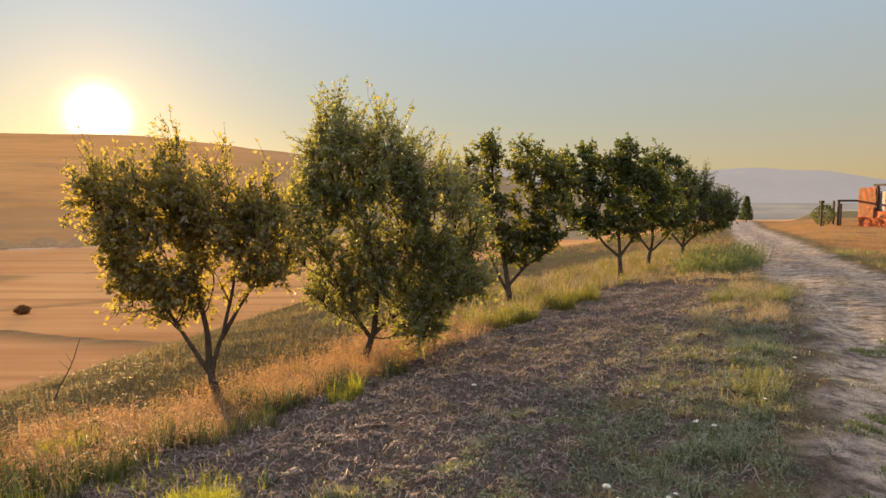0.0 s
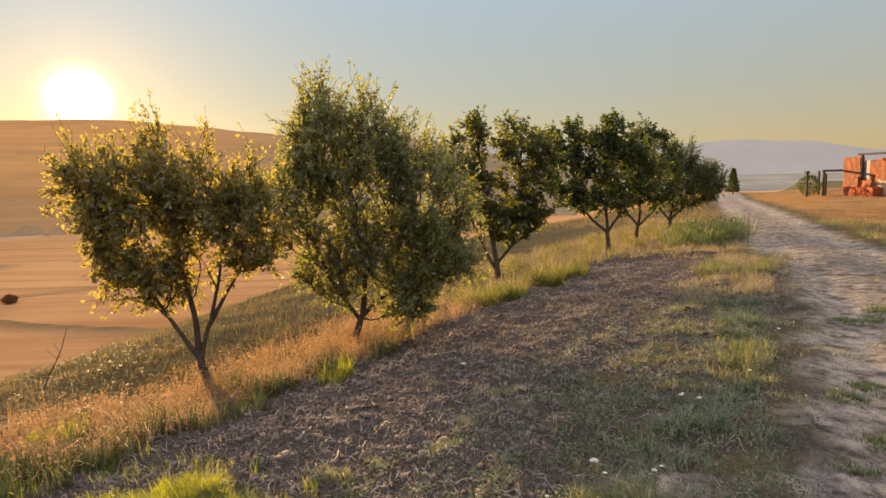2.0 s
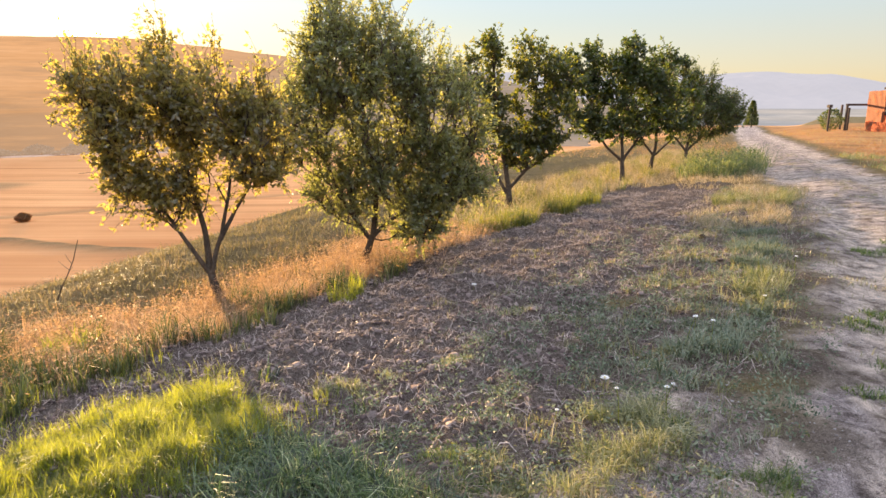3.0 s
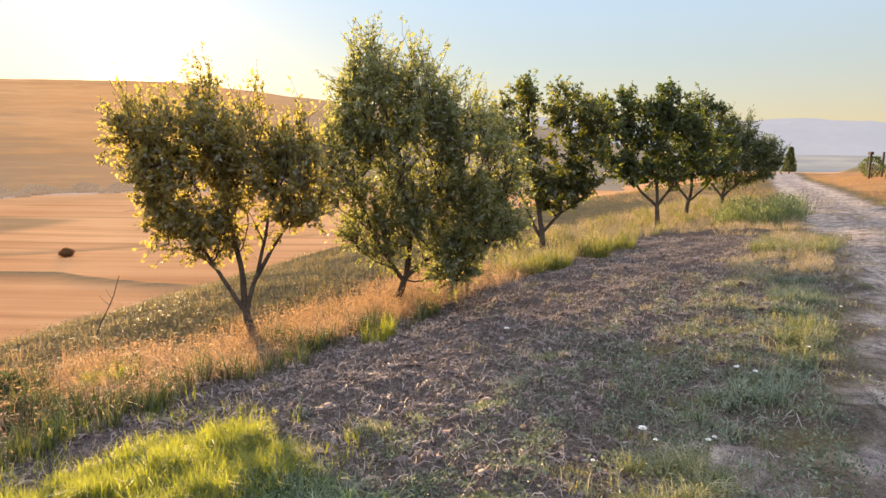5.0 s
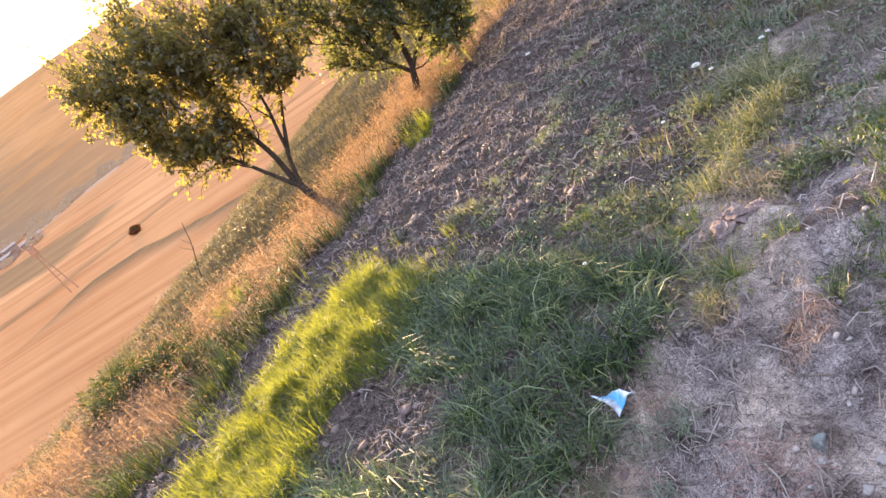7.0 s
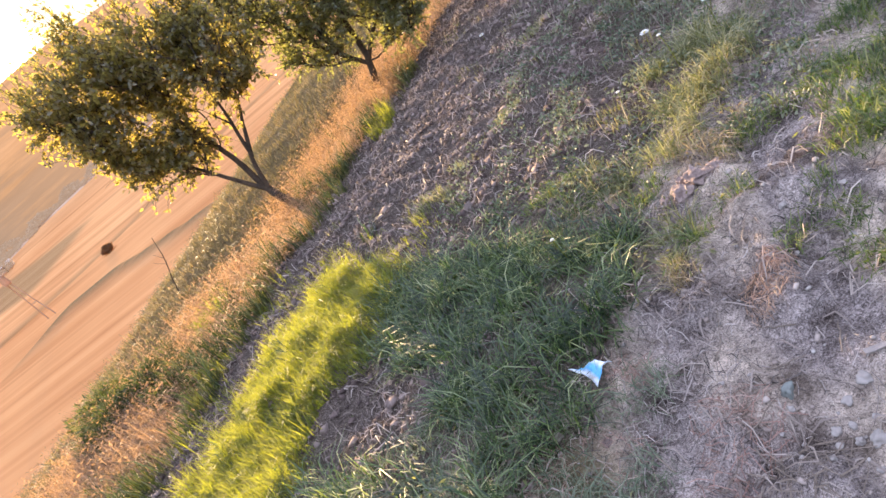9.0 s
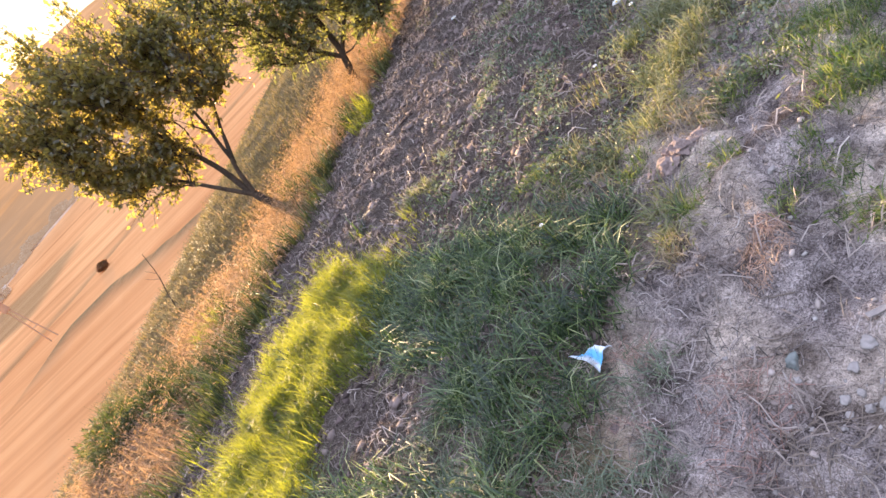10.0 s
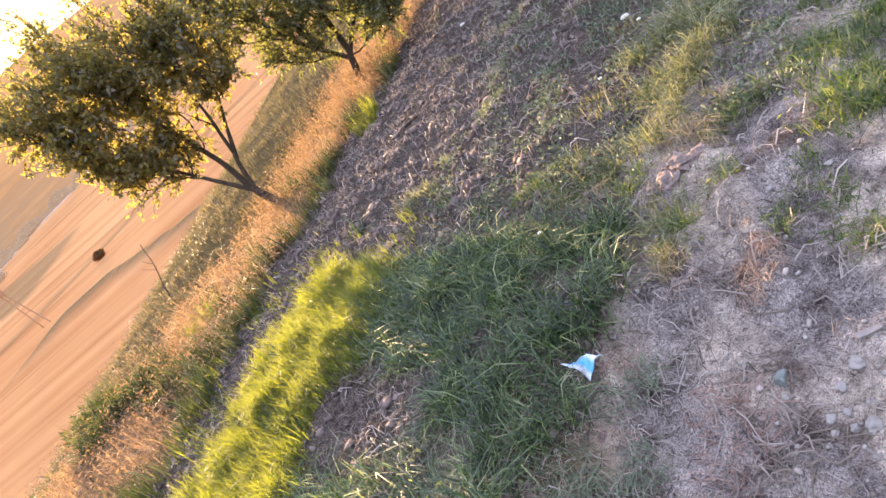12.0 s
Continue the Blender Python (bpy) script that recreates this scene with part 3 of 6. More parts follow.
def build_ground():
    xs, ys = spaced(-420, 420, -0.4, 0.9, 660), spaced(-300, 420, 2.3, 0.9, 660)
    gx, gy = np.meshgrid(xs, ys)
    x, y = gx.ravel(), gy.ravel()
    z = height(x, y)
    i = np.arange(659 * 660).reshape(659, 660)[:, :-1].ravel()
    me = mesh_from("ground", np.stack([x, y, z], 1), np.stack([i, i + 1, i + 661, i + 660], 1), M_GROUND, True)
    cov = me.color_attributes.new("cover", "FLOAT_COLOR", "POINT")
    pl, di, fi = covers(x, y)
    off = s_of(x, y) - road_mid(a_of(x, y))
    ru = (np.exp(-((off - 0.75) / 0.3) ** 2) + np.exp(-((off + 0.75) / 0.3) ** 2)) * smooth01(wob(x, y, 1.2, 27), -0.9, 0.5) * smooth01(a_of(x, y), 3, 6)
    ru = ru + 0.72 * smooth01(a_of(x, y), 3, 6) * (0.6 + 0.4 * wob(x, y, 0.8, 36))
    ru = np.clip(ru + 0.8 * smooth01(wob(x, y, 0.5, 28), -0.3, 0.5) * (a_of(x, y) < 4), 0, 1)
    # dry reddish plateau on the far side of the track
    fi = np.maximum(fi, 0.8 * smooth01(-off, 1.5, 2.2) * smooth01(a_of(x, y), 11, 16) * (0.75 + 0.25 * wob(x, y, 2.5, 49)) * (base_height(x, y) > -5))
    cov.data.foreach_set("color", np.stack([pl, di, fi, ru], 1).astype(np.float32).ravel())
    tagged(new("ground", me), "dry hillside ground with ploughed strip, dirt track and stubble field below", "ground", kind="structure")


build_ground()


def ridge(name, label, mat, profile, dist, depth, foot, seed, rough):
    """A range of hills: a slope that climbs from its foot to the skyline. profile: azimuth to the right in degrees, elevation in degrees."""
    az = np.array([p[0] for p in profile], float)
    el = np.array([p[1] for p in profile], float)
    cols, rows = 420, 26
    A = np.linspace(az[0], az[-1], cols)
    E = np.interp(A, az, el)
    verts = []
    for j in range(rows):
        t = j / (rows - 1)
        d = dist + depth * t
        top = 1.6 + (dist + depth) * np.tan(np.radians(E))
        x, y = d * np.sin(np.radians(A)), d * np.cos(np.radians(A))
        n = rough * (wob(x, y, depth * 0.5, seed) + 0.4 * wob(x, y, depth * 0.12, seed + 1)) * math.sin(math.pi * min(t, 0.96))
        n = n + rough * 0.10 * wob(x, y, depth * 0.05, seed + 2) * (t > 0.5)
        z = foot + (top - foot) * (t ** 0.85) + n
        verts.append(np.stack([x, y, z], 1))
    i = np.arange((rows - 1) * cols).reshape(rows - 1, cols)[:, :-1].ravel()
    me = mesh_from(name, np.concatenate(verts), np.stack([i, i + 1, i + cols + 1, i + cols], 1), mat, True)
    tagged(new(name, me), label, "hills", kind="structure")


ridge("backdrop_plain", "flat plain with added haze glow in the distance below the plateau", M_PLAIN, [(-180, -0.35), (180, -0.35)], 395, 3000, -18.0, 3, 1.0)
ridge("backdrop_hill", "orange hillside with added haze glow under the low sun", M_HILL,
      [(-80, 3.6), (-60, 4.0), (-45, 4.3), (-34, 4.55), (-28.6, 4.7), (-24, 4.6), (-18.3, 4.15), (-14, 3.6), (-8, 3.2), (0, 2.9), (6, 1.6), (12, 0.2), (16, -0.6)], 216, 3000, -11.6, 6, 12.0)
ridge("backdrop_mountain", "pale blue mountain range with added haze glow", M_MOUNT,
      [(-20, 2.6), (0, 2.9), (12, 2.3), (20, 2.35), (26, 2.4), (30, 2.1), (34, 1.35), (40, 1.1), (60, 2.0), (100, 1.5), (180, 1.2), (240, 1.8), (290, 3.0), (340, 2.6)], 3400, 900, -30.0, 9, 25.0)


# ---- trees ----
def tube(path, r0, r1, sides=7):
    """Vertices and quads of a tapered round limb along a path."""
    p = np.asarray(path, float)
    d = np.gradient(p, axis=0)
    d /= np.linalg.norm(d, axis=1)[:, None] + 1e-9
    ref = np.array([0.31, 0.95, 0.05])
    u = np.cross(d, ref)
    u /= np.linalg.norm(u, axis=1)[:, None] + 1e-9
    v = np.cross(d, u)
    n = len(p)
    rad = np.linspace(r0, r1, n)
    ang = np.arange(sides) * 2 * math.pi / sides
    ring = np.cos(ang)[None, :, None] * u[:, None, :] + np.sin(ang)[None, :, None] * v[:, None, :]
    verts = (p[:, None, :] + ring * rad[:, None, None]).reshape(-1, 3)
    i = np.arange((n - 1) * sides)
    j = (i // sides) * sides + (i % sides + 1) % sides
    return verts, np.stack([i, j, j + sides, i + sides], 1)


def join(pieces):
    vs, fs, o = [], [], 0
    for v, f in pieces:
        vs.append(v)
        fs.append(np.asarray(f) + o)
        o += len(v)
    return np.concatenate(vs), np.concatenate(fs)


def bend(rng, p, q, sag=0.1, n=7, up=0.0):
    """A slightly crooked way from p to q."""
    p, q = np.asarray(p, float), np.asarray(q, float)
    t = np.linspace(0, 1, n)[:, None]
    off = rng.normal(0, 1, 3) * sag * np.linalg.norm(q - p)
    off2 = rng.normal(0, 1, 3) * sag * 0.5 * np.linalg.norm(q - p)
    mid = np.array([0, 0, up * np.linalg.norm(q - p)])
    return p + (q - p) * t + (off - mid) * (4 * t * (1 - t)) * 0.5 + off2 * np.sin(2 * math.pi * t) * 0.5


def leaves_at(rng, pts, dirs, length, wide, curl=0.25):
    """Folded pointed leaves, four triangles each, at the points, roughly along the directions."""
    n = len(pts)
    d = dirs + rng.normal(0, 0.55, (n, 3)) + np.array([0, 0, -0.25])
    d /= np.linalg.norm(d, axis=1)[:, None]
    side = np.cross(d, rng.normal(0, 1, (n, 3)))
    side /= np.linalg.norm(side, axis=1)[:, None] + 1e-9
    nor = np.cross(side, d)
    L = (length * rng.uniform(0.6, 1.25, n))[:, None]
    W = L * wide
    base = pts
    m1 = pts + d * L * 0.45
    tip = pts + d * L - nor * L * curl
    a = m1 + side * W * 0.5 + nor * W * 0.22
    b = m1 - side * W * 0.5 + nor * W * 0.22
    v = np.stack([base, a, tip, b, m1], 1).reshape(-1, 3)
    k = np.arange(n)[:, None] * 5
    f = np.concatenate([k + [0, 1, 4], k + [4, 1, 2], k + [0, 4, 3], k + [4, 2, 3]], 0)
    return v, f


def fruit_tree(name, label, base, limbs, blobs, tips, leaf, leaves, seed, mat, trunk_r, shoots=0.0, wind=(0, 0, 0), wide=0.55, floor=0.16):
    """base: foot on the ground. limbs: each a list of points above the foot. blobs: centres and half-axes of the crown's masses with a weight."""
    rng = np.random.RandomState(seed)
    root = new(name)
    z0 = float(height(base[0], base[1])) - 0.03
    root.location = (base[0], base[1], z0)
    tagged(root, label, "tree", "trees along the slope edge")
    wood, ends = [], []
    skeleton = []
    for li, pts in enumerate(limbs):
        pts = np.asarray(pts, float)
        seg = [bend(rng, pts[k], pts[k + 1], 0.03, 6) for k in range(len(pts) - 1)]
        path = np.concatenate([s if k == 0 else s[1:] for k, s in enumerate(seg)])
        r = trunk_r if li == 0 else trunk_r * 0.55
        rr = np.linspace(1, 0.28, len(path))
        v, f = tube(path, r, r * 0.28, 9)
        if li == 0:
            v[:9] *= np.array([1.35, 1.35, 1.0])
        wood.append((v, f))
        for k in range(len(path)):
            if path[k][2] > 0.55 * blobs[0][0][2] - 0.4 or li > 0:
                skeleton.append((path[k], r * rr[k]))
    sk = np.array([s[0] for s in skeleton])
    wts = np.array([b[2] for b in blobs], float)
    wts /= wts.sum()
    tw_pts, tw_dir = [], []
    for k in range(tips):
        c, h, _ = blobs[rng.choice(len(blobs), p=wts)]
        w = rng.normal(0, 1, 3)
        w /= np.linalg.norm(w)
        q = np.asarray(c) + w * np.asarray(h) * rng.uniform(0.25, 1.0) ** 0.45
        q[2] = max(q[2], floor)
        cost = np.linalg.norm(sk - q, axis=1) + 1.1 * np.clip(sk[:, 2] - q[2] + 0.25, 0, None)
        p = sk[np.argmin(cost)]
        path = bend(rng, p, q, 0.10, 6, 0.10) + np.linspace(0, 1, 6)[:, None] ** 2 * np.asarray(wind) * 0.35
        wood.append(tube(path, 0.010 + 0.004 * rng.rand(), 0.0028, 4))
        sk = np.concatenate([sk, path[2:5]])
        nt = 5
        for j in range(nt):
            t = rng.uniform(0.35, 1.0)
            p2 = path[0] + (path[-1] - path[0]) * t if t < 0.5 else path[min(5, int(t * 5.99))]
            out = (p2 - np.asarray(c)) / (np.linalg.norm(p2 - np.asarray(c)) + 0.05)
            d = out * 0.6 + rng.normal(0, 0.55, 3) + np.array([0, 0, 0.35 + shoots * max(0, out[2])]) + np.asarray(wind) * 0.6
            d /= np.linalg.norm(d)
            ln = rng.uniform(0.14, 0.34) * (1 + shoots * max(0, out[2]) * rng.rand())
            tp = bend(rng, p2, p2 + d * ln, 0.12, 4, -0.05)
            tp[:, 2] = np.maximum(tp[:, 2], floor - 0.06)
            wood.append(tube(tp, 0.0035, 0.0015, 3))
            m = max(4, int(leaves / tips / nt * rng.uniform(0.5, 1.5)))
            u = rng.uniform(0.05, 1.0, m)
            pos = tp[0] + (tp[-1] - tp[0]) * u[:, None] + rng.normal(0, 0.012, (m, 3))
            tw_pts.append(pos)
            tw_dir.append(np.repeat(d[None], m, 0) * 0.6)
    for k in range(len(limbs)):
        nm = "trunk" if k == 0 else "limb"
        o = new(nm, mesh_from(nm, *wood[k], M_BARK, True))
        o.parent = root
    bv, bf = join(wood[len(limbs):])
    o = tagged(new("twigwork", mesh_from("twigwork", bv, bf, M_BARK)), "thin brown twigs inside the crown", kind="stuff")
    o.parent = root
    lv, lf = leaves_at(rng, np.concatenate(tw_pts), np.concatenate(tw_dir), leaf, wide)
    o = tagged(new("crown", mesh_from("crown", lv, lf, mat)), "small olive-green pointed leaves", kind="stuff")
    o.parent = root
    return root


fruit_tree("fruit_tree", "young fruit tree with forked trunk leaning over golden grass", (-2.33, 6.65),
           [[(0, 0, 0), (-0.04, 0, 0.25), (-0.08, 0.02, 0.45), (-0.13, 0.1, 0.8), (-0.28, 0.1, 1.5), (-0.35, 0.15, 2.2)],
            [(-0.06, 0, 0.34), (-0.28, -0.05, 0.72), (-0.55, -0.05, 1.15), (-1.0, 0, 1.9)],
            [(-0.05, 0, 0.36), (0.06, 0.05, 0.75), (0.16, 0.1, 1.25), (0.3, 0.1, 2.0)],
            [(0.04, 0.04, 0.7), (0.2, 0.1, 1.0), (0.5, 0.2, 1.5)]],
           [((-1.02, 0, 2.16), (0.26, 0.35, 0.28), 2.2), ((-0.90, 0, 1.78), (0.30, 0.4, 0.42), 2.7), ((-0.82, 0, 1.30), (0.28, 0.35, 0.20), 1.8), ((-0.55, 0, 1.14), (0.36, 0.35, 0.20), 2.6), ((-0.16, 0.05, 1.28), (0.22, 0.3, 0.20), 1.4), ((-0.34, 0.1, 2.42), (0.10, 0.12, 0.22), 0.6), ((-0.42, 0.1, 2.14), (0.22, 0.35, 0.42), 2.4), ((-0.08, 0.1, 2.08), (0.26, 0.35, 0.22), 1.4), ((-0.40, 0.1, 1.72), (0.40, 0.45, 0.50), 3.8), ((-0.78, 0, 2.02), (0.35, 0.4, 0.30), 2.4),
            ((0.12, 0.1, 2.02), (0.38, 0.4, 0.38), 3.0), ((0.46, 0.1, 2.16), (0.14, 0.2, 0.30), 0.8), ((0.48, 0.1, 1.75), (0.33, 0.4, 0.36), 2.8), ((0.52, 0.1, 1.36), (0.25, 0.3, 0.18), 1.2)],
           330, 0.058, 25000, 11, M_LEAF, 0.050, 1.2, (-0.12, 0, 0.12), 0.6, 0.86)
fruit_tree("fruit_tree", "bushy fruit tree with dense low crown and upright shoots", (-0.96, 7.85),
           [[(0, 0, 0), (0.03, 0, 0.22), (0.12, 0, 0.45), (0.16, 0.05, 1.0), (0.05, 0.1, 1.8), (0.0, 0.1, 2.6)],
            [(0.09, 0, 0.38), (-0.2, 0, 0.8), (-0.5, 0.1, 1.5), (-0.6, 0.1, 2.1)],
            [(0.1, 0, 0.4), (0.5, 0, 0.75), (0.9, 0.1, 1.2), (1.1, 0.1, 1.7)],
            [(0.14, 0, 0.8), (0.4, 0.15, 1.4), (0.5, 0.2, 2.2)]],
           [((-0.25, 0, 2.45), (0.42, 0.45, 0.42), 2.6), ((-0.33, 0, 2.85), (0.12, 0.15, 0.28), 0.8), ((0.32, 0, 2.45), (0.34, 0.45, 0.45), 2.4), ((-0.62, 0, 1.75), (0.36, 0.5, 0.55), 3.0), ((0.25, 0, 1.2), (0.45, 0.45, 0.35), 2.2), ((0.2, 0, 1.85), (0.55, 0.55, 0.6), 4.4),
            ((0.98, 0, 1.72), (0.48, 0.55, 0.55), 4.2), ((1.08, -0.1, 1.12), (0.36, 0.45, 0.36), 3.2), ((0.66, -0.1, 0.60), (0.30, 0.4, 0.28), 2.2), ((-0.3, 0, 0.95), (0.34, 0.4, 0.28), 1.7), ((0.72, 0, 2.3), (0.28, 0.35, 0.3), 1.4)],
           700, 0.052, 66000, 12, M_LEAF_GREY, 0.052, 1.1, (0, 0, 0.15), 0.45)
fruit_tree("fruit_tree", "thin open fruit tree with two leafy tops", (1.3, 12.6),
           [[(0, 0, 0), (-0.03, 0, 0.3), (-0.08, 0, 0.65), (-0.2, 0, 1.3), (-0.3, 0, 2.2), (-0.4, 0, 3.0)],
            [(-0.03, 0, 0.3), (-0.2, 0.05, 0.6), (-0.5, 0.1, 1.3), (-0.6, 0.1, 1.8)],
            [(-0.05, 0, 0.45), (0.3, 0, 0.85), (0.75, 0, 1.15), (1.1, 0, 1.6)],
            [(0.25, 0, 0.8), (0.4, 0.1, 1.6), (0.5, 0.1, 2.8)]],
           [((-0.42, 0, 2.95), (0.28, 0.3, 0.32), 1.7), ((-0.68, 0, 2.45), (0.22, 0.3, 0.22), 1.0), ((0.5, 0, 2.75), (0.38, 0.35, 0.36), 2.2), ((0.98, 0, 2.45), (0.30, 0.3, 0.32), 1.5), ((0.1, 0, 1.7), (0.70, 0.5, 0.42), 3.4),
            ((0.9, 0, 1.75), (0.42, 0.45, 0.42), 2.6), ((0.3, 0, 1.2), (0.6, 0.45, 0.22), 1.6), ((-0.35, 0, 2.15), (0.3, 0.35, 0.32), 1.2)],
           240, 0.082, 15000, 13, M_LEAF_MID, 0.07, 0.7, (-0.35, 0, 0.1), 0.6)
fruit_tree("fruit_tree", "windswept dark fruit tree with rounded crown", (4.5, 16.6),
           [[(0, 0, 0), (0, 0, 0.4), (-0.02, 0, 0.75), (-0.05, 0, 1.5), (0.2, 0, 2.6)],
            [(0, 0, 0.6), (-0.4, 0, 0.95), (-0.8, 0, 1.5), (-0.9, 0, 2.4)],
            [(0, 0, 0.65), (0.3, 0, 1.1), (0.6, 0, 1.8), (0.7, 0, 2.8)]],
           [((-0.85, 0, 2.05), (0.55, 0.6, 0.60), 3.8), ((0.4, 0, 2.1), (0.70, 0.6, 0.70), 4.2), ((-0.9, 0, 2.95), (0.50, 0.5, 0.38), 2.6), ((0.45, 0, 3.05), (0.45, 0.5, 0.48), 2.6), ((-0.2, 0, 2.6), (0.5, 0.5, 0.45), 2.4),
            ((0, 0, 1.45), (0.95, 0.6, 0.28), 1.8), ((1.15, 0, 2.2), (0.45, 0.5, 0.60), 2.4)],
           330, 0.088, 25000, 14, M_LEAF_DARK, 0.075, 0.7, (-0.6, 0, 0.1), 0.6)
fruit_tree("fruit_tree", "small dark fruit tree with slim forked trunk", (6.15, 19.6),
           [[(0, 0, 0), (0.02, 0, 0.4), (0.1, 0, 0.75), (0.1, 0, 1.8), (0.2, 0, 2.8)], [(0.05, 0, 0.55), (-0.3, 0, 1.0), (-0.5, 0, 1.8)], [(0.06, 0, 0.55), (0.45, 0, 0.9), (0.9, 0, 1.5)]],
           [((-0.1, 0, 1.9), (0.85, 0.8, 0.85), 3.0), ((0.7, 0, 2.0), (0.8, 0.8, 0.9), 3.2), ((0.5, 0, 2.9), (0.6, 0.6, 0.55), 2.0)],
           220, 0.095, 16000, 15, M_LEAF_DARK, 0.07, 0.7, (-0.4, 0, 0.1))
fruit_tree("olive_tree", "dense dark bushy tree with spiky twigs by the track", (8.6, 23.5),
           [[(0, 0, 0), (0, 0, 0.5), (0.1, 0, 1.0), (0.2, 0, 2.4)], [(0, 0, 0.4), (0.6, 0, 1.0), (1.2, 0, 1.7)], [(0, 0, 0.4), (-0.5, 0, 1.0), (-0.8, 0, 1.7)]],
           [((-0.1, 0, 1.7), (1.0, 0.9, 1.0), 3.4), ((0.8, 0, 1.6), (0.9, 0.8, 0.75), 3.8), ((0.2, 0, 2.5), (0.6, 0.6, 0.6), 1.8), ((1.4, 0, 1.75), (0.5, 0.5, 0.45), 1.6)],
           420, 0.088, 34000, 16, M_LEAF_DARK, 0.08, 1.5, (0.25, 0, 0.3), 0.3)


# ---- grass and ground litter ----
def blades(rng, x, y, z, length, width, lean=0.45, push=(0, 0)):
    """Bent pointed blades, three triangles each."""
    n = len(x)
    ang = rng.uniform(0, 6.283, n)
    d = np.stack([np.cos(ang), np.sin(ang)], 1) * (lean * rng.uniform(0.15, 1.0, n))[:, None] + np.asarray(push)
    side = np.stack([-np.sin(ang + rng.normal(0, 0.8, n)), np.cos(ang), np.zeros(n)], 1) * (width * 0.5)[:, None]
    b = np.stack([x, y, z], 1)
    up = np.array([0, 0, 1.0])
    out = np.concatenate([d, np.zeros((n, 1))], 1)
    L = length[:, None]
    m = b + (up * 0.62 + out * 0.35) * L
    t = b + (up * (1.0 - 0.35 * (out ** 2).sum(1)[:, None].clip(0, 1)) + out) * L
    v = np.stack([b - side, b + side, m - side * 0.8, m + side * 0.8, t], 1).reshape(-1, 3)
    k = np.arange(n)[:, None] * 5
    f = np.concatenate([k + [0, 1, 3], k + [0, 3, 2], k + [2, 3, 4]], 0)
    return v, f, t, m


def heads(rng, tip, mid, size, wide):
    """Nodding seed heads on the tips, four triangles each."""
    n = len(tip)
    d = tip - mid
    d /= np.linalg.norm(d, axis=1)[:, None] + 1e-9
    d = d + np.array([0, 0, -0.35])
    s = np.cross(d, rng.normal(0, 1, (n, 3)))
    s /= np.linalg.norm(s, axis=1)[:, None] + 1e-9
    w = np.cross(s, d)
    L = (size * rng.uniform(0.6, 1.3, n))[:, None]
    c = tip + d * L * 0.4
    v = np.stack([tip - d * L * 0.1, c + s * L * wide, tip + d * L, c - s * L * wide, c + w * L * wide, c - w * L * wide], 1).reshape(-1, 3)
    k = np.arange(n)[:, None] * 6
    return v, np.concatenate([k + [0, 1, 2], k + [0, 2, 3], k + [0, 4, 2], k + [0, 2, 5]], 0)


def turf(name, label, mat, rng, cx, cy, per, radius, tall, width, lean=0.45, push=(0, 0), head=0.0, head_size=0.03, kind="stuff", category="grass", group=""):
    """Tufts of blades about the given feet, as one mesh."""
    n = len(cx)
    tuft = rng.uniform(0.55, 1.25, n)
    i = np.repeat(np.arange(n), per)
    r = radius * np.sqrt(rng.rand(len(i)))
    a = rng.uniform(0, 6.283, len(i))
    x, y = cx[i] + r * np.cos(a), cy[i] + r * np.sin(a)
    L = tall * tuft[i] * rng.uniform(0.45, 1.15, len(i))
    v, f, t, m = blades(rng, x, y, height(x, y) - 0.01, L, width * rng.uniform(0.6, 1.3, len(i)), lean, push)
    pieces = [(v, f)]
    if head:
        pick = rng.rand(len(i)) < head
        pieces.append(heads(rng, t[pick], m[pick], head_size, 0.13))
    vv, ff = join(pieces)
    return tagged(new(name, mesh_from(name, vv, ff, mat)), label, category, group, kind)


def sow(rng, count, s_range, a_range, keep=None):
    s, a = rng.uniform(*s_range, count), rng.uniform(*a_range, count)
    x, y = xy_of(s, a)
    if keep is not None:
        ok = rng.rand(count) < keep(x, y, s, a)
        x, y = x[ok], y[ok]
    return x, y


def inside(px, py, poly):
    hit = np.zeros(len(px), bool)
    q = poly[-1]
    for p in poly:
        cross = ((p[1] > py) != (q[1] > py)) & (px < (q[0] - p[0]) * (py - p[1]) / (q[1] - p[1] + 1e-9) + p[0])
        hit ^= cross
        q = p
    return hit


rng = np.random.RandomState(21)

# golden band under the trees, down to where the slope steepens
x, y = sow(rng, 9500, (4.3, 7.5), (-3, 9), lambda x, y, s, a: smooth01(s + 0.3 * wob(x, y, 1.0, 8) - 0.25 * (1 - smooth01(a, 1.5, 4)), 4.3, 4.7) * (1 - 0.995 * smooth01(s - 0.06 * a + 0.5 * np.clip(a - 3.8, -4, 0) + 0.25 * wob(x, y, 0.8, 3), 5.1, 5.6)) * (0.5 + 0.5 * (wob(x, y, 0.9, 9) > -0.35)))
turf("dry_grass", "golden dry grass with nodding seed heads under the trees", M_DRY, rng, x, y, 11, 0.09, 0.26, 0.0028, 1.3, (0.08, -0.02), 0.75, 0.034)
x, y = sow(rng, 2600, (4.2, 6.6), (8, 30), lambda x, y, s, a: smooth01(wob(x, y, 1.1, 30), -0.3, 0.4))
turf("tree_row_weeds", "olive weeds among the dry grass along the far trees", M_OLIVE, rng, x, y, 9, 0.10, 0.30, 0.008, 0.9, (0.05, 0), 0.2, 0.04)
x, y = sow(rng, 3000, (4.1, 6.6), (9, 30), lambda x, y, s, a: smooth01(s + 0.3 * wob(x, y, 1.0, 8), 4.1, 4.5) * (0.35 + 0.65 * (wob(x, y, 1.4, 9) > -0.3)))
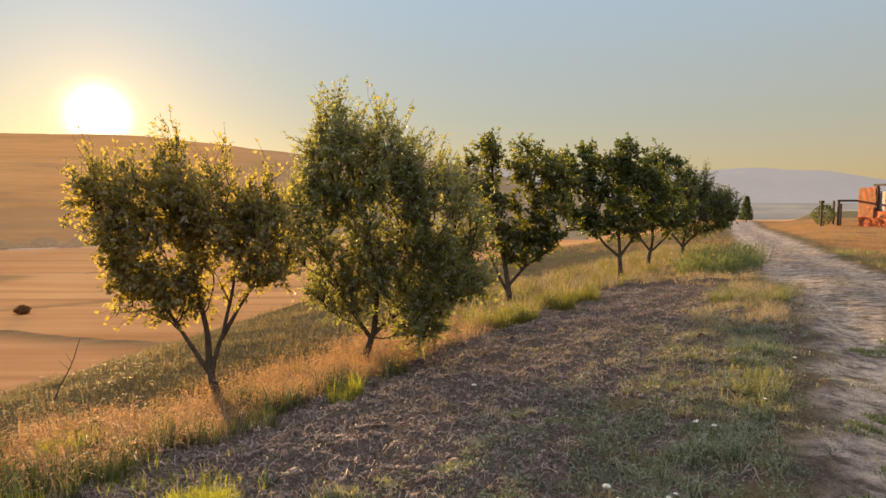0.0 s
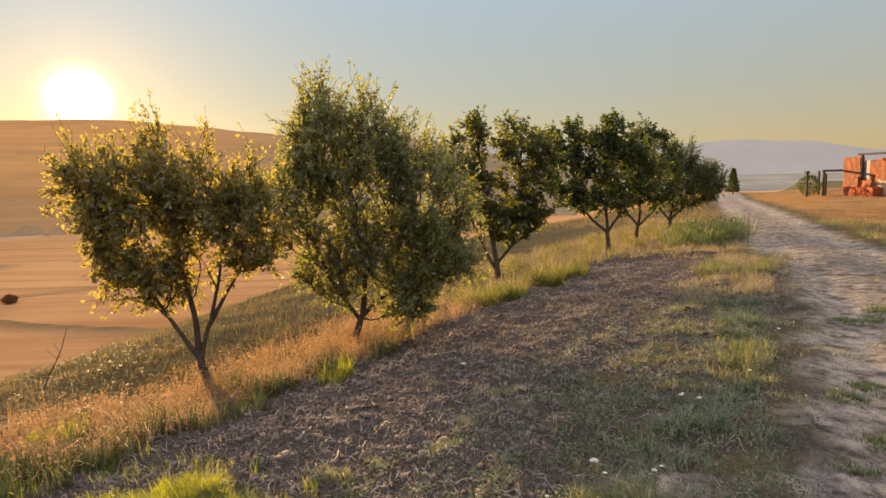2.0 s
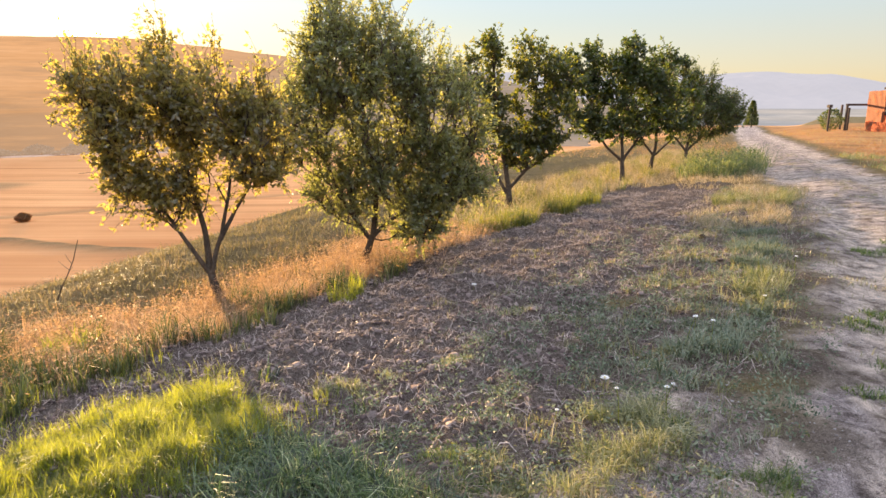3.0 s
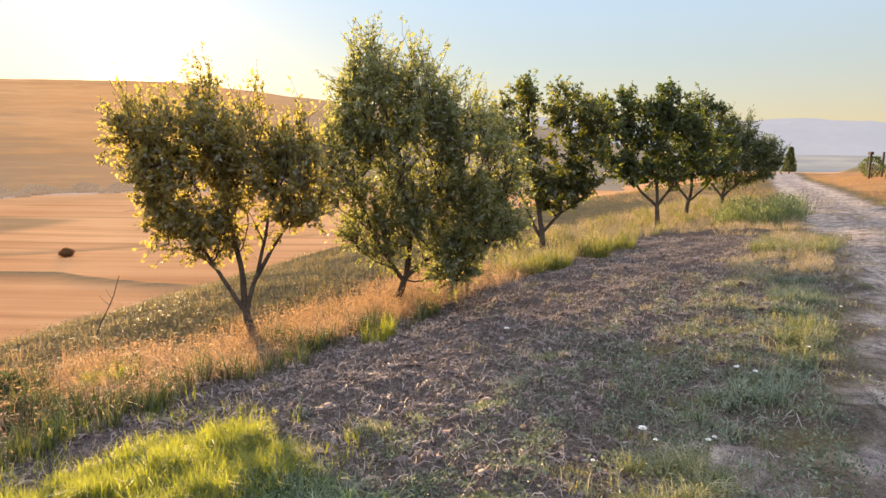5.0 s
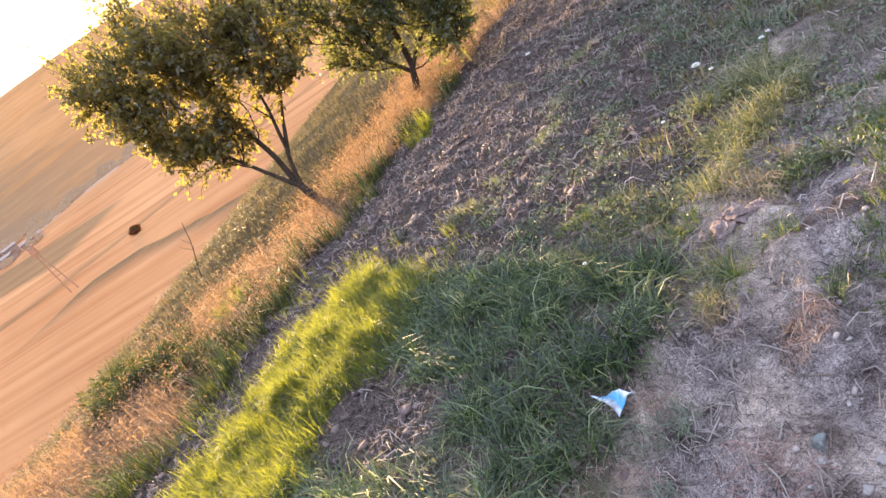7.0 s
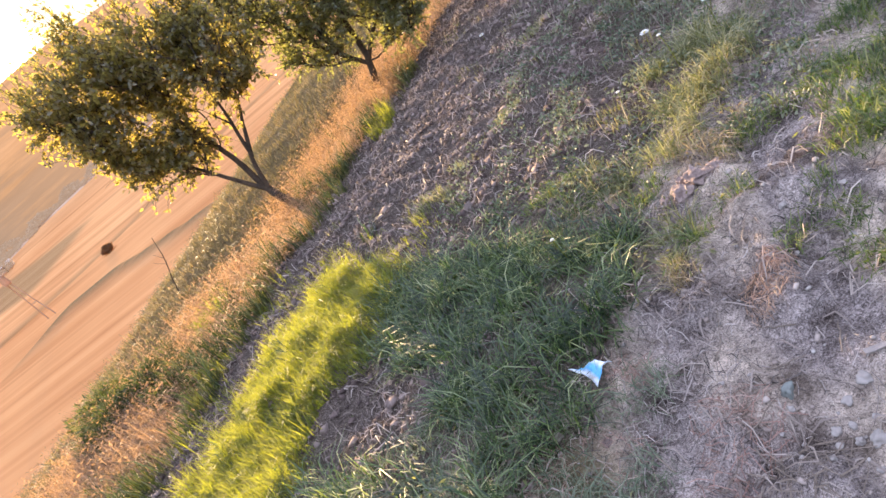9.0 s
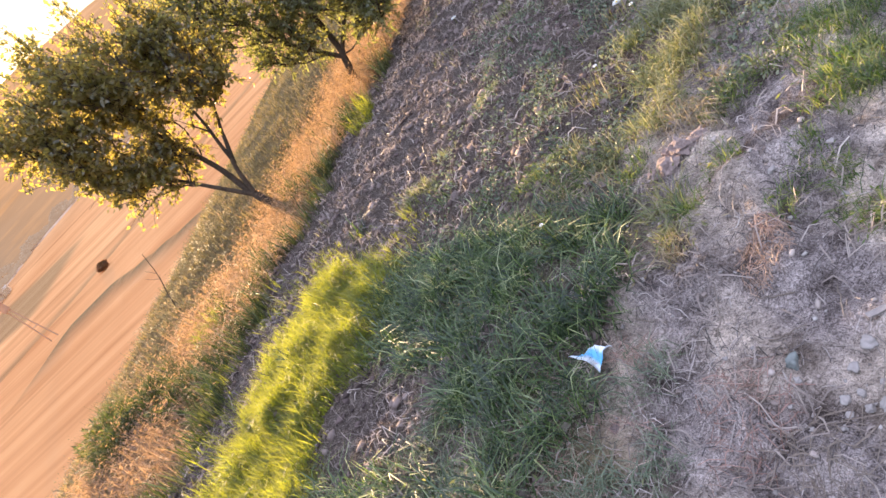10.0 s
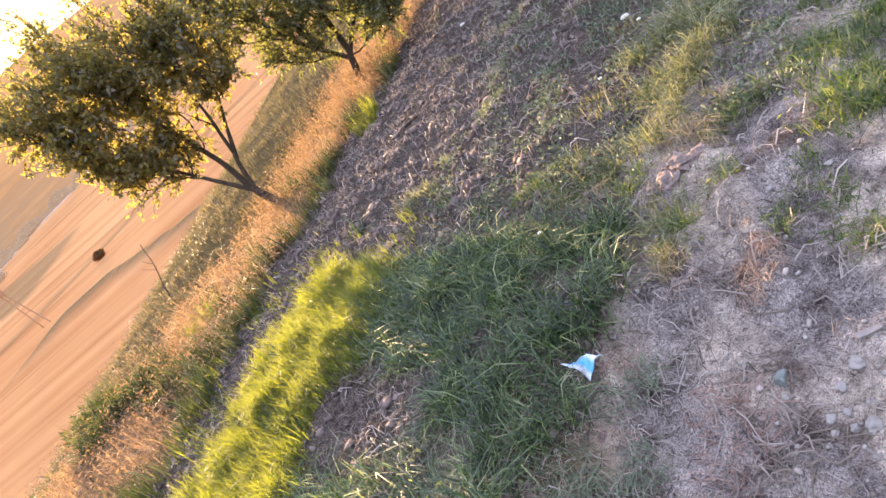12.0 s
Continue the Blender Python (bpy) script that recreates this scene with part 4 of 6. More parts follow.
turf("dry_grass", "golden dry grass along the far row of trees", M_STRAWY, rng, x, y, 9, 0.10, 0.30, 0.007, 0.9, (0.08, -0.02), 0.35, 0.05)
# low weeds on the slope beyond
x, y = sow(rng, 8000, (5.2, 9.5), (-4, 16), lambda x, y, s, a: smooth01(s - 0.06 * a + 0.5 * np.clip(a - 3.8, -4, 0), 5.0, 5.4) * (0.35 + 0.65 * smooth01(wob(x, y, 1.2, 48), -0.5, 0.3)))
turf("slope_grass", "low olive and straw-coloured weeds below the dry grass", M_SLOPE, rng, x, y, 8, 0.12, 0.12, 0.007, 1.6, (0.05, 0), 0.25, 0.03)
x, y = sow(rng, 5000, (8.5, 22), (-8, 45), lambda x, y, s, a: 0.25 + 0.75 * (wob(x, y, 2.2, 10) > -0.1))
turf("slope_weeds", "low grey-green weeds on the shaded slope", M_SLOPE, rng, x, y, 8, 0.18, 0.12, 0.012, 1.1)
# green tall grass at the low end of the band
x, y = sow(rng, 3000, (4.1, 5.2), (-3.5, 6.5), lambda x, y, s, a: smooth01(wob(x, y, 0.9, 11) + 0.25 - 0.8 * (s - 4.6) - 0.35 * smooth01(a, 1.5, 4), 0.1, 0.7))
turf("tall_grass", "tall green grass at the edge of the ploughed strip", M_TALL, rng, x, y, 9, 0.06, 0.27, 0.006, 0.9, (0.04, 0), 0.15, 0.03)

# the lush patch in front
LUSH = [(0.84, 1.5), (0.97, 1.95), (1.3, 2.12), (1.75, 2.2), (2.4, 2.35), (3.15, 2.6), (3.58, 2.2), (3.56, 1.6), (3.62, 1.1), (3.5, 0.2), (3.2, -0.2), (1.6, 0.3), (1.25, 0.8), (0.98, 1.03), (0.87, 1.22)]
HOLE = [(1.68, 1.22), (1.72, 1.5), (2.3, 1.75), (2.62, 1.62), (2.66, 1.3), (2.3, 1.05), (1.95, 1.08)]


def lush_keep(x, y, s, a):
    w1, w2 = 0.07 * wob(x, y, 0.4, 12), 0.07 * wob(x, y, 0.4, 13)
    ok = inside(s + w1, a + w2, LUSH) & ~inside(s + w2, a + w1, HOLE)
    ok = ok & (np.hypot(x + 0.150, y - 1.60) > 0.135)
    return np.where(ok, 1.0, 0.02) * (0.75 + 0.25 * (wob(x, y, 0.25, 14) > -0.3))


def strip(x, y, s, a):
    """The yellow-green edge of the patch, where its colour carries the sunlight."""
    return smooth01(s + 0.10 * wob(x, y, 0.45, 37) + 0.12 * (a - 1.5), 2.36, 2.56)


# tree shade and sun are put into these two grass colours
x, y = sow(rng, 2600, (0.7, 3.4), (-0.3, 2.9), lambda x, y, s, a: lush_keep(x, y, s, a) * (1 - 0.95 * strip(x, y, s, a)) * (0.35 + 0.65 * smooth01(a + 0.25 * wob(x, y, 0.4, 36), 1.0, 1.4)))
turf("shaded_lush_grass", "dense green grass coloured dark for shade beside the bare soil", M_SHADE_GRASS, rng, x, y, 24, 0.06, 0.15, 0.0046, 1.8, (0.03, -0.03))
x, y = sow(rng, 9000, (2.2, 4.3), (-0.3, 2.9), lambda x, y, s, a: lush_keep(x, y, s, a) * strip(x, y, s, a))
turf("sunlit_grass", "short grass coloured yellow-green for sunlight along the edge of the patch", M_GREEN, rng, x, y, 18, 0.08, 0.135, 0.003, 1.1, (0.03, -0.03))
x, y = sow(rng, 9000, (0.75, 4.2), (-0.2, 2.75), lambda x, y, s, a: lush_keep(x, y, s, a) * (1 - strip(x, y, s, a)) * smooth01(wob(x, y, 0.3, 32), -0.3, 0.5))
q = np.stack([x, y, height(x, y) + rng.uniform(0.01, 0.13, len(x))], 1)
lv, lf = leaves_at(rng, q, rng.normal(0, 0.6, (len(x), 3)) + np.array([0, 0, 0.6]), 0.022, 0.4)
tagged(new("clover_weeds", mesh_from("clover_weeds", lv, lf, M_THICKET)), "small grey-green weed leaves among the fresh grass", "weeds", kind="stuff")
x, y = sow(rng, 1400, (0.7, 4.4), (-0.3, 2.9), lambda x, y, s, a: lush_keep(x, y, s, a) * (0.35 + 0.65 * (wob(x, y, 0.35, 15) > 0.1)) * np.where(s < 2.1, 1.0, 0.04))
turf("grass_heads", "thin pale flowering stems among the fresh grass", M_DULL, rng, x, y, 5, 0.06, 0.16, 0.0018, 0.8, (0.05, -0.03), 0.5, 0.010)

# weeds along the foot of the ploughed strip
x, y = sow(rng, 3600, (0.15, 2.1), (2.3, 14.5), lambda x, y, s, a: (1 - smooth01(np.abs(s - 0.85 - 0.05 * (a - 4)), 0.35, 0.8)) * 0.8 * smooth01(wob(x, y, 0.6, 16), -0.2, 0.6))
turf("verge_weeds", "patchy yellowing weeds between plough and track", M_MIXED, rng, x, y, 10, 0.05, 0.11, 0.004, 1.1, (0.03, 0), 0.25, 0.018)
x, y = sow(rng, 5000, (0.1, 2.3), (3.0, 15), lambda x, y, s, a: (1 - smooth01(np.abs(s - 0.75 - 0.05 * (a - 4)), 0.4, 0.9)) * 0.8 * smooth01(wob(x, y, 0.7, 17), -0.3, 0.5))
turf("verge_grass", "short grey-green weeds between plough and track", M_DULL, rng, x, y, 12, 0.06, 0.075, 0.0045, 1.5)
x, y = sow(rng, 80000, (-0.1, 2.9), (2.3, 9), lambda x, y, s, a: (1 - smooth01(np.abs(s - 1.15 - 0.05 * (a - 4)), 0.6, 1.5)) * smooth01(wob(x, y, 0.5, 38) + 0.5 * wob(x, y, 0.17, 39), -0.4, 0.5) * (1 - 0.7 * smooth01(a, 4.5, 6.5)))
q = np.stack([x, y, height(x, y) + rng.uniform(0.005, 0.06, len(x))], 1)
lv, lf = leaves_at(rng, q, rng.normal(0, 0.7, (len(x), 3)) + np.array([0, 0, 0.5]), 0.023, 0.45)
tagged(new("verge_leaves", mesh_from("verge_leaves", lv, lf, M_DULL)), "low leafy grey-green weeds beside the plough", "weeds", kind="stuff")
# sparse seedlings and dead stalks over the ploughed soil
x, y = sow(rng, 7500, (1.3, 4.4), (-0.6, 14), lambda x, y, s, a: 0.20 + 0.5 * ((a < 1.0) & (s > 2.0)) + 0.5 * smooth01(wob(x, y, 1.0, 18), 0.0, 0.7))
turf("plough_weeds", "sparse dry weeds and straw tufts on the ploughed soil", M_OLDSTRAW, rng, x, y, 6, 0.06, 0.055, 0.0045, 2.4)
x, y = sow(rng, 1200, (1.3, 4.0), (1.8, 12), lambda x, y, s, a: 0.7 * smooth01(wob(x, y, 1.2, 19), 0.15, 0.7))
turf("plough_seedlings", "small green seedlings on the ploughed soil", M_MIXED, rng, x, y, 8, 0.05, 0.075, 0.005, 1.1)
x, y = sow(rng, 4200, (0.4, 6.0), (11.5, 21), lambda x, y, s, a: smooth01(s - road_mid(a), 1.0, 1.5) * smooth01(a + 0.8 * wob(x, y, 1.2, 40), 14.3, 16.3) * (0.3 + 0.7 * (wob(x, y, 1.1, 41) > -0.1)))
turf("tree_row_weeds", "mixed olive and straw-coloured weeds beyond the plough", M_STRAWY, rng, x, y, 8, 0.09, 0.17, 0.007, 1.3, (0.05, 0), 0.3, 0.03)
x, y = sow(rng, 1500, (0.2, 2.0), (9.0, 14.3), lambda x, y, s, a: smooth01(wob(x, y, 1.0, 42) + 0.3, 0, 0.5) * (1 - smooth01(np.abs(s - 1.1), 0.4, 0.8)))
turf("golden_verge", "golden dry grass beside the bend of the track", M_STRAWY, rng, x, y, 8, 0.07, 0.17, 0.006, 1.4, (0.05, 0), 0.5, 0.025)
# patchy grass over the bare soil between track and plough
x, y = sow(rng, 2600, (-3.2, 0.6), (4.5, 14), lambda x, y, s, a: smooth01(wob(x, y, 0.9, 43) + 0.4 * wob(x, y, 0.3, 44), 0.1, 0.7))
turf("track_weeds", "patchy dry and green grass on the trodden soil", M_MIXED, rng, x, y, 9, 0.06, 0.06, 0.005, 1.5)
# flattened dry weeds below the patch
x, y = sow(rng, 2400, (0.75, 2.9), (0.0, 1.3), lambda x, y, s, a: smooth01(wob(x, y, 0.3, 45) + 0.4, 0, 0.6) * ~inside(s, a, HOLE))
turf("dull_weeds", "dull drying weeds at the foot of the grass", M_DULL, rng, x, y, 12, 0.05, 0.07, 0.003, 2.0)
x, y = sow(rng, 1300, (0.75, 2.9), (0.0, 1.3), lambda x, y, s, a: smooth01(wob(x, y, 0.3, 46) + 0.2, 0, 0.6) * ~inside(s, a, HOLE))
turf("dry_weeds", "flattened reddish dry weeds at the foot of the grass", M_REDSTEM, rng, x, y, 10, 0.05, 0.06, 0.002, 2.2)
# grass on the crown of the track and beyond it
x, y = sow(rng, 2600, (-3.0, 1.6), (3.2, 26), lambda x, y, s, a: (0.12 + smooth01(0.35 - np.abs(s - road_mid(a)) + 0.5 * wob(x, y, 1.5, 20), 0, 0.4)) * 0.7)
turf("track_grass", "short trodden grass along the middle of the track", M_MIXED, rng, x, y, 8, 0.08, 0.07, 0.006, 1.0)
x, y = sow(rng, 12000, (-26, 12), (6, 62), lambda x, y, s, a: smooth01(np.abs(s - road_mid(a)) - 1.5 + 0.3 * wob(x, y, 1.5, 20), 0, 0.4) * ((s < road_mid(a)) | (a > 26)) * (0.35 + 0.65 * (wob(x, y, 4, 21) > -0.2)))
turf("dry_meadow", "reddish dry grass on the plateau beyond the track", M_MEADOW, rng, x, y, 8, 0.40, 0.13, 0.014, 1.9, (0.05, 0))
x, y = sow(rng, 2600, (-9, -2.6), (9, 24), lambda x, y, s, a: smooth01(wob(x, y, 3.5, 22) + 0.2, -0.2, 0.5))
turf("meadow_grass", "yellow-green grass beside the track", M_MIXED, rng, x, y, 9, 0.14, 0.28, 0.012, 0.6, (0.05, 0), 0.2, 0.05)


x, y = sow(rng, 2600, (-3.5, 1.0), (12, 25), lambda x, y, s, a: smooth01(road_mid(a) - s, 1.3, 1.6) * (1 - smooth01(road_mid(a) - s, 2.6, 3.4)) * smooth01(wob(x, y, 1.6, 12) + 0.35, 0, 0.5))
turf("track_edge_grass", "yellow-green grass along the far edge of the track", M_YELLOWING, rng, x, y, 9, 0.12, 0.17, 0.008, 1.3, (0.05, 0), 0.3, 0.03)


def tufts(label, mat, places, per, tall, width, lean, head=0.0, name="grass_tuft", group=""):
    """Each clump of grass that stands apart is a thing of its own."""
    for px, py, r, k in places:
        r = 0.85 * r
        n = max(6, int(r * r * 3.14 * 330))
        rr, an = r * np.sqrt(rng.rand(n)), rng.uniform(0, 6.283, n)
        turf(name, label, mat, rng, px + rr * np.cos(an), py + rr * np.sin(an) * 0.8, per, 0.04, tall * k, width, lean, (0.03, 0), head, 0.022, "", "grass tuft", group)


tufts("yellow-green tuft of grass with small pale flower heads", M_YELLOWING, [(0.80, 3.12, 0.13, 1.0), (0.97, 3.06, 0.16, 1.2), (1.03, 2.80, 0.13, 1.0), (0.72, 2.78, 0.14, 1.1), (0.84, 2.66, 0.15, 1.1), (0.62, 2.52, 0.14, 1.0), (0.45, 2.50, 0.11, 0.8), (0.28, 2.56, 0.11, 0.7), (0.18, 2.76, 0.10, 0.7), (0.30, 2.02, 0.08, 0.8), (0.27, 1.83, 0.07, 0.6)], 20, 0.14, 0.0034, 1.8, 0.45)
tufts("clump of short green grass on bare soil", M_VERGE, [(0.90, 1.90, 0.13, 1.0), (0.95, 1.80, 0.12, 1.0), (1.06, 2.05, 0.14, 1.1), (1.06, 1.92, 0.12, 0.9), (1.05, 2.24, 0.11, 0.8), (0.96, 2.24, 0.08, 0.6), (0.70, 1.72, 0.07, 0.5), (0.72, 1.61, 0.07, 0.5), (0.65, 1.48, 0.07, 0.6), (0.68, 1.41, 0.06, 0.6), (0.54, 1.66, 0.08, 0.6), (0.39, 1.90, 0.08, 0.9), (0.55, 1.98, 0.08, 0.6), (0.82, 2.28, 0.11, 0.8), (0.69, 2.24, 0.09, 0.6), (0.33, 2.33, 0.10, 0.8), (0.10, 2.60, 0.12, 0.8), (-0.03, 2.78, 0.12, 0.7), (1.22, 2.20, 0.16, 0.9), (1.36, 2.45, 0.15, 0.8), (1.20, 2.55, 0.12, 0.6), (1.10, 2.95, 0.10, 1.0)], 24, 0.10, 0.0034, 1.7, 0.12)
tufts("dry straw-coloured tuft beside the clods", M_STRAWY, [(0.63, 2.27, 0.09, 0.9), (0.58, 2.36, 0.08, 0.8), (0.74, 2.36, 0.08, 0.7), (0.22, 2.42, 0.08, 0.7), (0.05, 2.52, 0.08, 0.7), (0.24, 1.78, 0.05, 0.7)], 22, 0.11, 0.003, 1.8, 0.2)
tufts("fresh green grass clump at the plough edge", M_GREEN, [(-0.93, 6.25, 0.20, 0.8), (-3.0, 5.1, 0.3, 0.9)], 10, 0.26, 0.005, 1.0)
tufts("olive-green grass clump beneath a tree", M_OLIVE, [(0.75, 9.9, 0.35, 1.0), (1.2, 10.4, 0.35, 0.9), (2.0, 11.5, 0.4, 1.1), (2.6, 12.3, 0.4, 0.8)], 7, 0.36, 0.007, 1.0, 0.2)
tufts("leafy green weeds with small white flowers", M_DULL, [(1.72, 4.0, 0.20, 1.0), (1.48, 3.95, 0.18, 1.0), (1.92, 4.25, 0.18, 0.9), (1.28, 3.5, 0.15, 0.8), (2.12, 4.5, 0.16, 0.8), (2.35, 4.75, 0.16, 0.8), (3.05, 6.3, 0.25, 0.9), (3.3, 6.85, 0.30, 1.1), (3.55, 7.35, 0.28, 1.0), (3.8, 7.9, 0.25, 0.8)], 12, 0.13, 0.006, 1.6)
tufts("golden dry grass clump beside the track", M_YELLOWING, [(2.62, 5.3, 0.22, 1.0), (2.85, 5.65, 0.22, 1.0), (2.45, 5.05, 0.16, 0.8), (4.75, 10.7, 0.38, 1.1), (5.2, 10.35, 0.35, 1.1), (5.55, 10.9, 0.35, 1.0), (5.0, 11.4, 0.35, 1.0), (5.9, 11.3, 0.30, 0.9)], 10, 0.18, 0.006, 1.5, 0.4)
tufts("patch of short green grass on the trodden soil", M_VERGE, [(2.95, 4.5, 0.20, 0.5), (3.3, 4.75, 0.20, 0.5), (2.7, 3.7, 0.18, 0.6), (3.05, 3.8, 0.18, 0.5), (4.6, 6.9, 0.3, 0.5), (5.2, 7.3, 0.3, 0.5), (2.3, 3.4, 0.14, 0.5)], 9, 0.13, 0.006, 1.6, 0.1)
tufts("small yellow-green tuft on ploughed soil", M_YELLOWING, [(-0.55, 3.72, 0.13, 0.7), (-0.70, 3.70, 0.12, 0.7), (-0.35, 3.85, 0.10, 0.5), (0.05, 4.10, 0.12, 0.5), (0.6, 5.2, 0.16, 0.6)], 12, 0.14, 0.005, 1.3)
for px, py, r, k in [(6.95, 15.9, 0.45, 0.7), (7.45, 16.5, 0.55, 0.9), (6.6, 16.7, 0.6, 0.8), (7.9, 17.5, 0.6, 1.0), (7.1, 17.9, 0.7, 1.1), (8.7, 18.9, 0.6, 1.0)]:
    n = int(r * r * 3.14 * 26)
    rr, an = r * np.sqrt(rng.rand(n)), rng.uniform(0, 6.283, n)
    cx, cy = px + rr * np.cos(an), py + rr * np.sin(an)
    thick = turf("thicket", "dense grey-green thicket of tall leafy weeds beside the track", M_THICKET, rng, cx, cy, 14, 0.12, 0.70 * k, 0.010, 1.2, (0, 0), 0.4, 0.06, "", "thicket", "thickets by the track")
    m = int(1700 * r * r)
    hh = rng.rand(m) ** 0.8
    rr, an = r * (1.05 - 0.55 * hh) * np.sqrt(rng.rand(m)), rng.uniform(0, 6.283, m)
    q = np.stack([px + rr * np.cos(an), py + rr * np.sin(an), np.zeros(m)], 1)
    q[:, 2] = height(q[:, 0], q[:, 1]) + 0.05 + hh * 0.6 * k * (0.75 + 0.3 * wob(q[:, 0], q[:, 1], 0.5, 31))
    lv, lf = leaves_at(rng, q, np.stack([np.cos(an), np.sin(an), np.full(m, 0.9)], 1), 0.06, 0.4)
    leafy = tagged(new("foliage", mesh_from("foliage", lv, lf, M_THICKET)), "small grey-green leaves", kind="stuff")
    leafy.parent = thick


tufts("green weeds coloured dark for shade behind pale seed heads", M_TALL, [(-3.2, 4.5, 0.25, 1.0), (-3.7, 4.9, 0.3, 1.0), (-4.2, 4.6, 0.35, 1.0), (-2.75, 5.05, 0.2, 0.9), (-4.6, 5.3, 0.35, 1.0)], 8, 0.28, 0.007, 0.9, 0.2, "weed_clump", "weed clumps below the trees")
for px, py, r in [(-4.15, 4.66, 0.36), (-3.78, 4.79, 0.32), (-4.6, 5.1, 0.36), (-3.4, 4.45, 0.26), (-2.45, 5.0, 0.16), (-2.22, 5.2, 0.14), (-3.1, 5.6, 0.16)]:
    m = int(9000 * r * r) + 150
    hh = rng.rand(m)
    rr, an = r * (1.05 - 0.5 * hh) * np.sqrt(rng.rand(m)), rng.uniform(0, 6.283, m)
    q = np.stack([px + rr * np.cos(an), py + rr * np.sin(an), np.zeros(m)], 1)
    q[:, 2] = height(q[:, 0], q[:, 1]) + 0.01 + hh * r * 0.7 * (0.8 + 0.3 * wob(q[:, 0], q[:, 1], 0.2, 31))
    lv, lf = leaves_at(rng, q, np.stack([np.cos(an), np.sin(an), np.full(m, 1.2)], 1), 0.055, 0.3)
    tagged(new("weed_bush", mesh_from("weed_bush", lv, lf, M_TALL)), "low bushy green weeds among the dry grass", "weeds", "weed bushes in the dry grass")


def rocks(rng, x, y, size, sink=0.35, flat=0.7):
    """Small lumpy stones or clods, twenty triangles each."""
    g = (1 + 5 ** 0.5) / 2
    ico = np.array([(-1, g, 0), (1, g, 0), (-1, -g, 0), (1, -g, 0), (0, -1, g), (0, 1, g), (0, -1, -g), (0, 1, -g), (g, 0, -1), (g, 0, 1), (-g, 0, -1), (-g, 0, 1)]) / 1.9
    tri = np.array([(0, 11, 5), (0, 5, 1), (0, 1, 7), (0, 7, 10), (0, 10, 11), (1, 5, 9), (5, 11, 4), (11, 10, 2), (10, 7, 6), (7, 1, 8),
                    (3, 9, 4), (3, 4, 2), (3, 2, 6), (3, 6, 8), (3, 8, 9), (4, 9, 5), (2, 4, 11), (6, 2, 10), (8, 6, 7), (9, 8, 1)])
    n = len(x)
    v = ico[None] * rng.uniform(0.45, 1.45, (n, 12, 1)) * (size[:, None, None] * 0.5) * np.stack([rng.uniform(0.8, 1.3, n), rng.uniform(0.8, 1.3, n), rng.uniform(0.6, 1.0, n) * flat], 1)[:, None, :]
    an = rng.uniform(0, 6.283, n)
    c, s = np.cos(an)[:, None], np.sin(an)[:, None]
    vx, vy = v[:, :, 0] * c - v[:, :, 1] * s, v[:, :, 0] * s + v[:, :, 1] * c
    z = height(x, y) + size * flat * (0.5 - sink)
    v = np.stack([vx + x[:, None], vy + y[:, None], v[:, :, 2] + z[:, None]], 2)
    return v.reshape(-1, 3), (np.arange(n)[:, None, None] * 12 + tri[None]).reshape(-1, 3)


def sticks(rng, x, y, length, width, lift=0.012):
    """Dead stems lying about, bent once; four triangles each."""
    n = len(x)
    an = rng.uniform(0, 6.283, n)
    d = np.stack([np.cos(an), np.sin(an)], 1) * (length * 0.5)[:, None]
    k = np.stack([-d[:, 1], d[:, 0]], 1) * rng.normal(0, 0.22, n)[:, None]
    w = np.stack([-np.sin(an), np.cos(an)], 1) * (width * 0.5)[:, None]
    c = np.stack([x, y], 1)
    vs = []
    for q, up in ((c - d, 0.2), (c + k, 1.0), (c + d, 0.3)):
        z = height(q[:, 0], q[:, 1]) + lift * up * rng.uniform(0.2, 1.6, n)
        vs += [np.concatenate([q - w, z[:, None]], 1), np.concatenate([q + w, (z + width * 0.6)[:, None]], 1)]
    v = np.stack(vs, 1).reshape(-1, 3)
    b = np.arange(n)[:, None] * 6
    return v, np.concatenate([b + [0, 1, 3], b + [0, 3, 2], b + [2, 3, 5], b + [2, 5, 4]], 0)


x, y = sow(rng, 17000, (0.9, 4.5), (0.3, 11), lambda x, y, s, a: covers(x, y)[0] * (1 - 0.5 * smooth01(a, 6, 9)))
sz = 0.010 + 0.045 * rng.rand(len(x)) ** 2.6
v, f = rocks(rng, x, y, sz, 0.5, 0.8)
tagged(new("soil_clods", mesh_from("soil_clods", v, f, M_CLOD)), "dry brown clods of ploughed soil", "soil", kind="stuff")
x, y = sow(rng, 24000, (0.2, 4.5), (0.3, 14.2), lambda x, y, s, a: covers(x, y)[0])
v, f = sticks(rng, x, y, rng.uniform(0.02, 0.11, len(x)), rng.uniform(0.0012, 0.0042, len(x)), 0.03)
tagged(new("plough_straw", mesh_from("plough_straw", v, f, M_OLDSTRAW)), "pale straw scattered over the ploughed soil", "straw", kind="stuff")
x, y = sow(rng, 15000, (-0.9, 1.15), (0.2, 3.2), lambda x, y, s, a: 0.10 + 0.80 * smooth01(wob(x, y, 0.28, 23) + 0.5 * wob(x, y, 0.9, 33), -0.15, 0.5))
v, f = sticks(rng, x, y, rng.uniform(0.012, 0.055, len(x)) * (1 + 1.5 * (rng.rand(len(x)) < 0.06)), rng.uniform(0.0009, 0.0028, len(x)), 0.014)
tagged(new("dead_stems", mesh_from("dead_stems", v, f, M_GREYSTRAW)), "thin dead stems littering the bare pale soil", "straw", kind="stuff")
x, y = sow(rng, 4000, (-1.2, 1.2), (0.2, 6), lambda x, y, s, a: 0.3 + 0.7 * smooth01(wob(x, y, 0.6, 24), 0, 0.6))
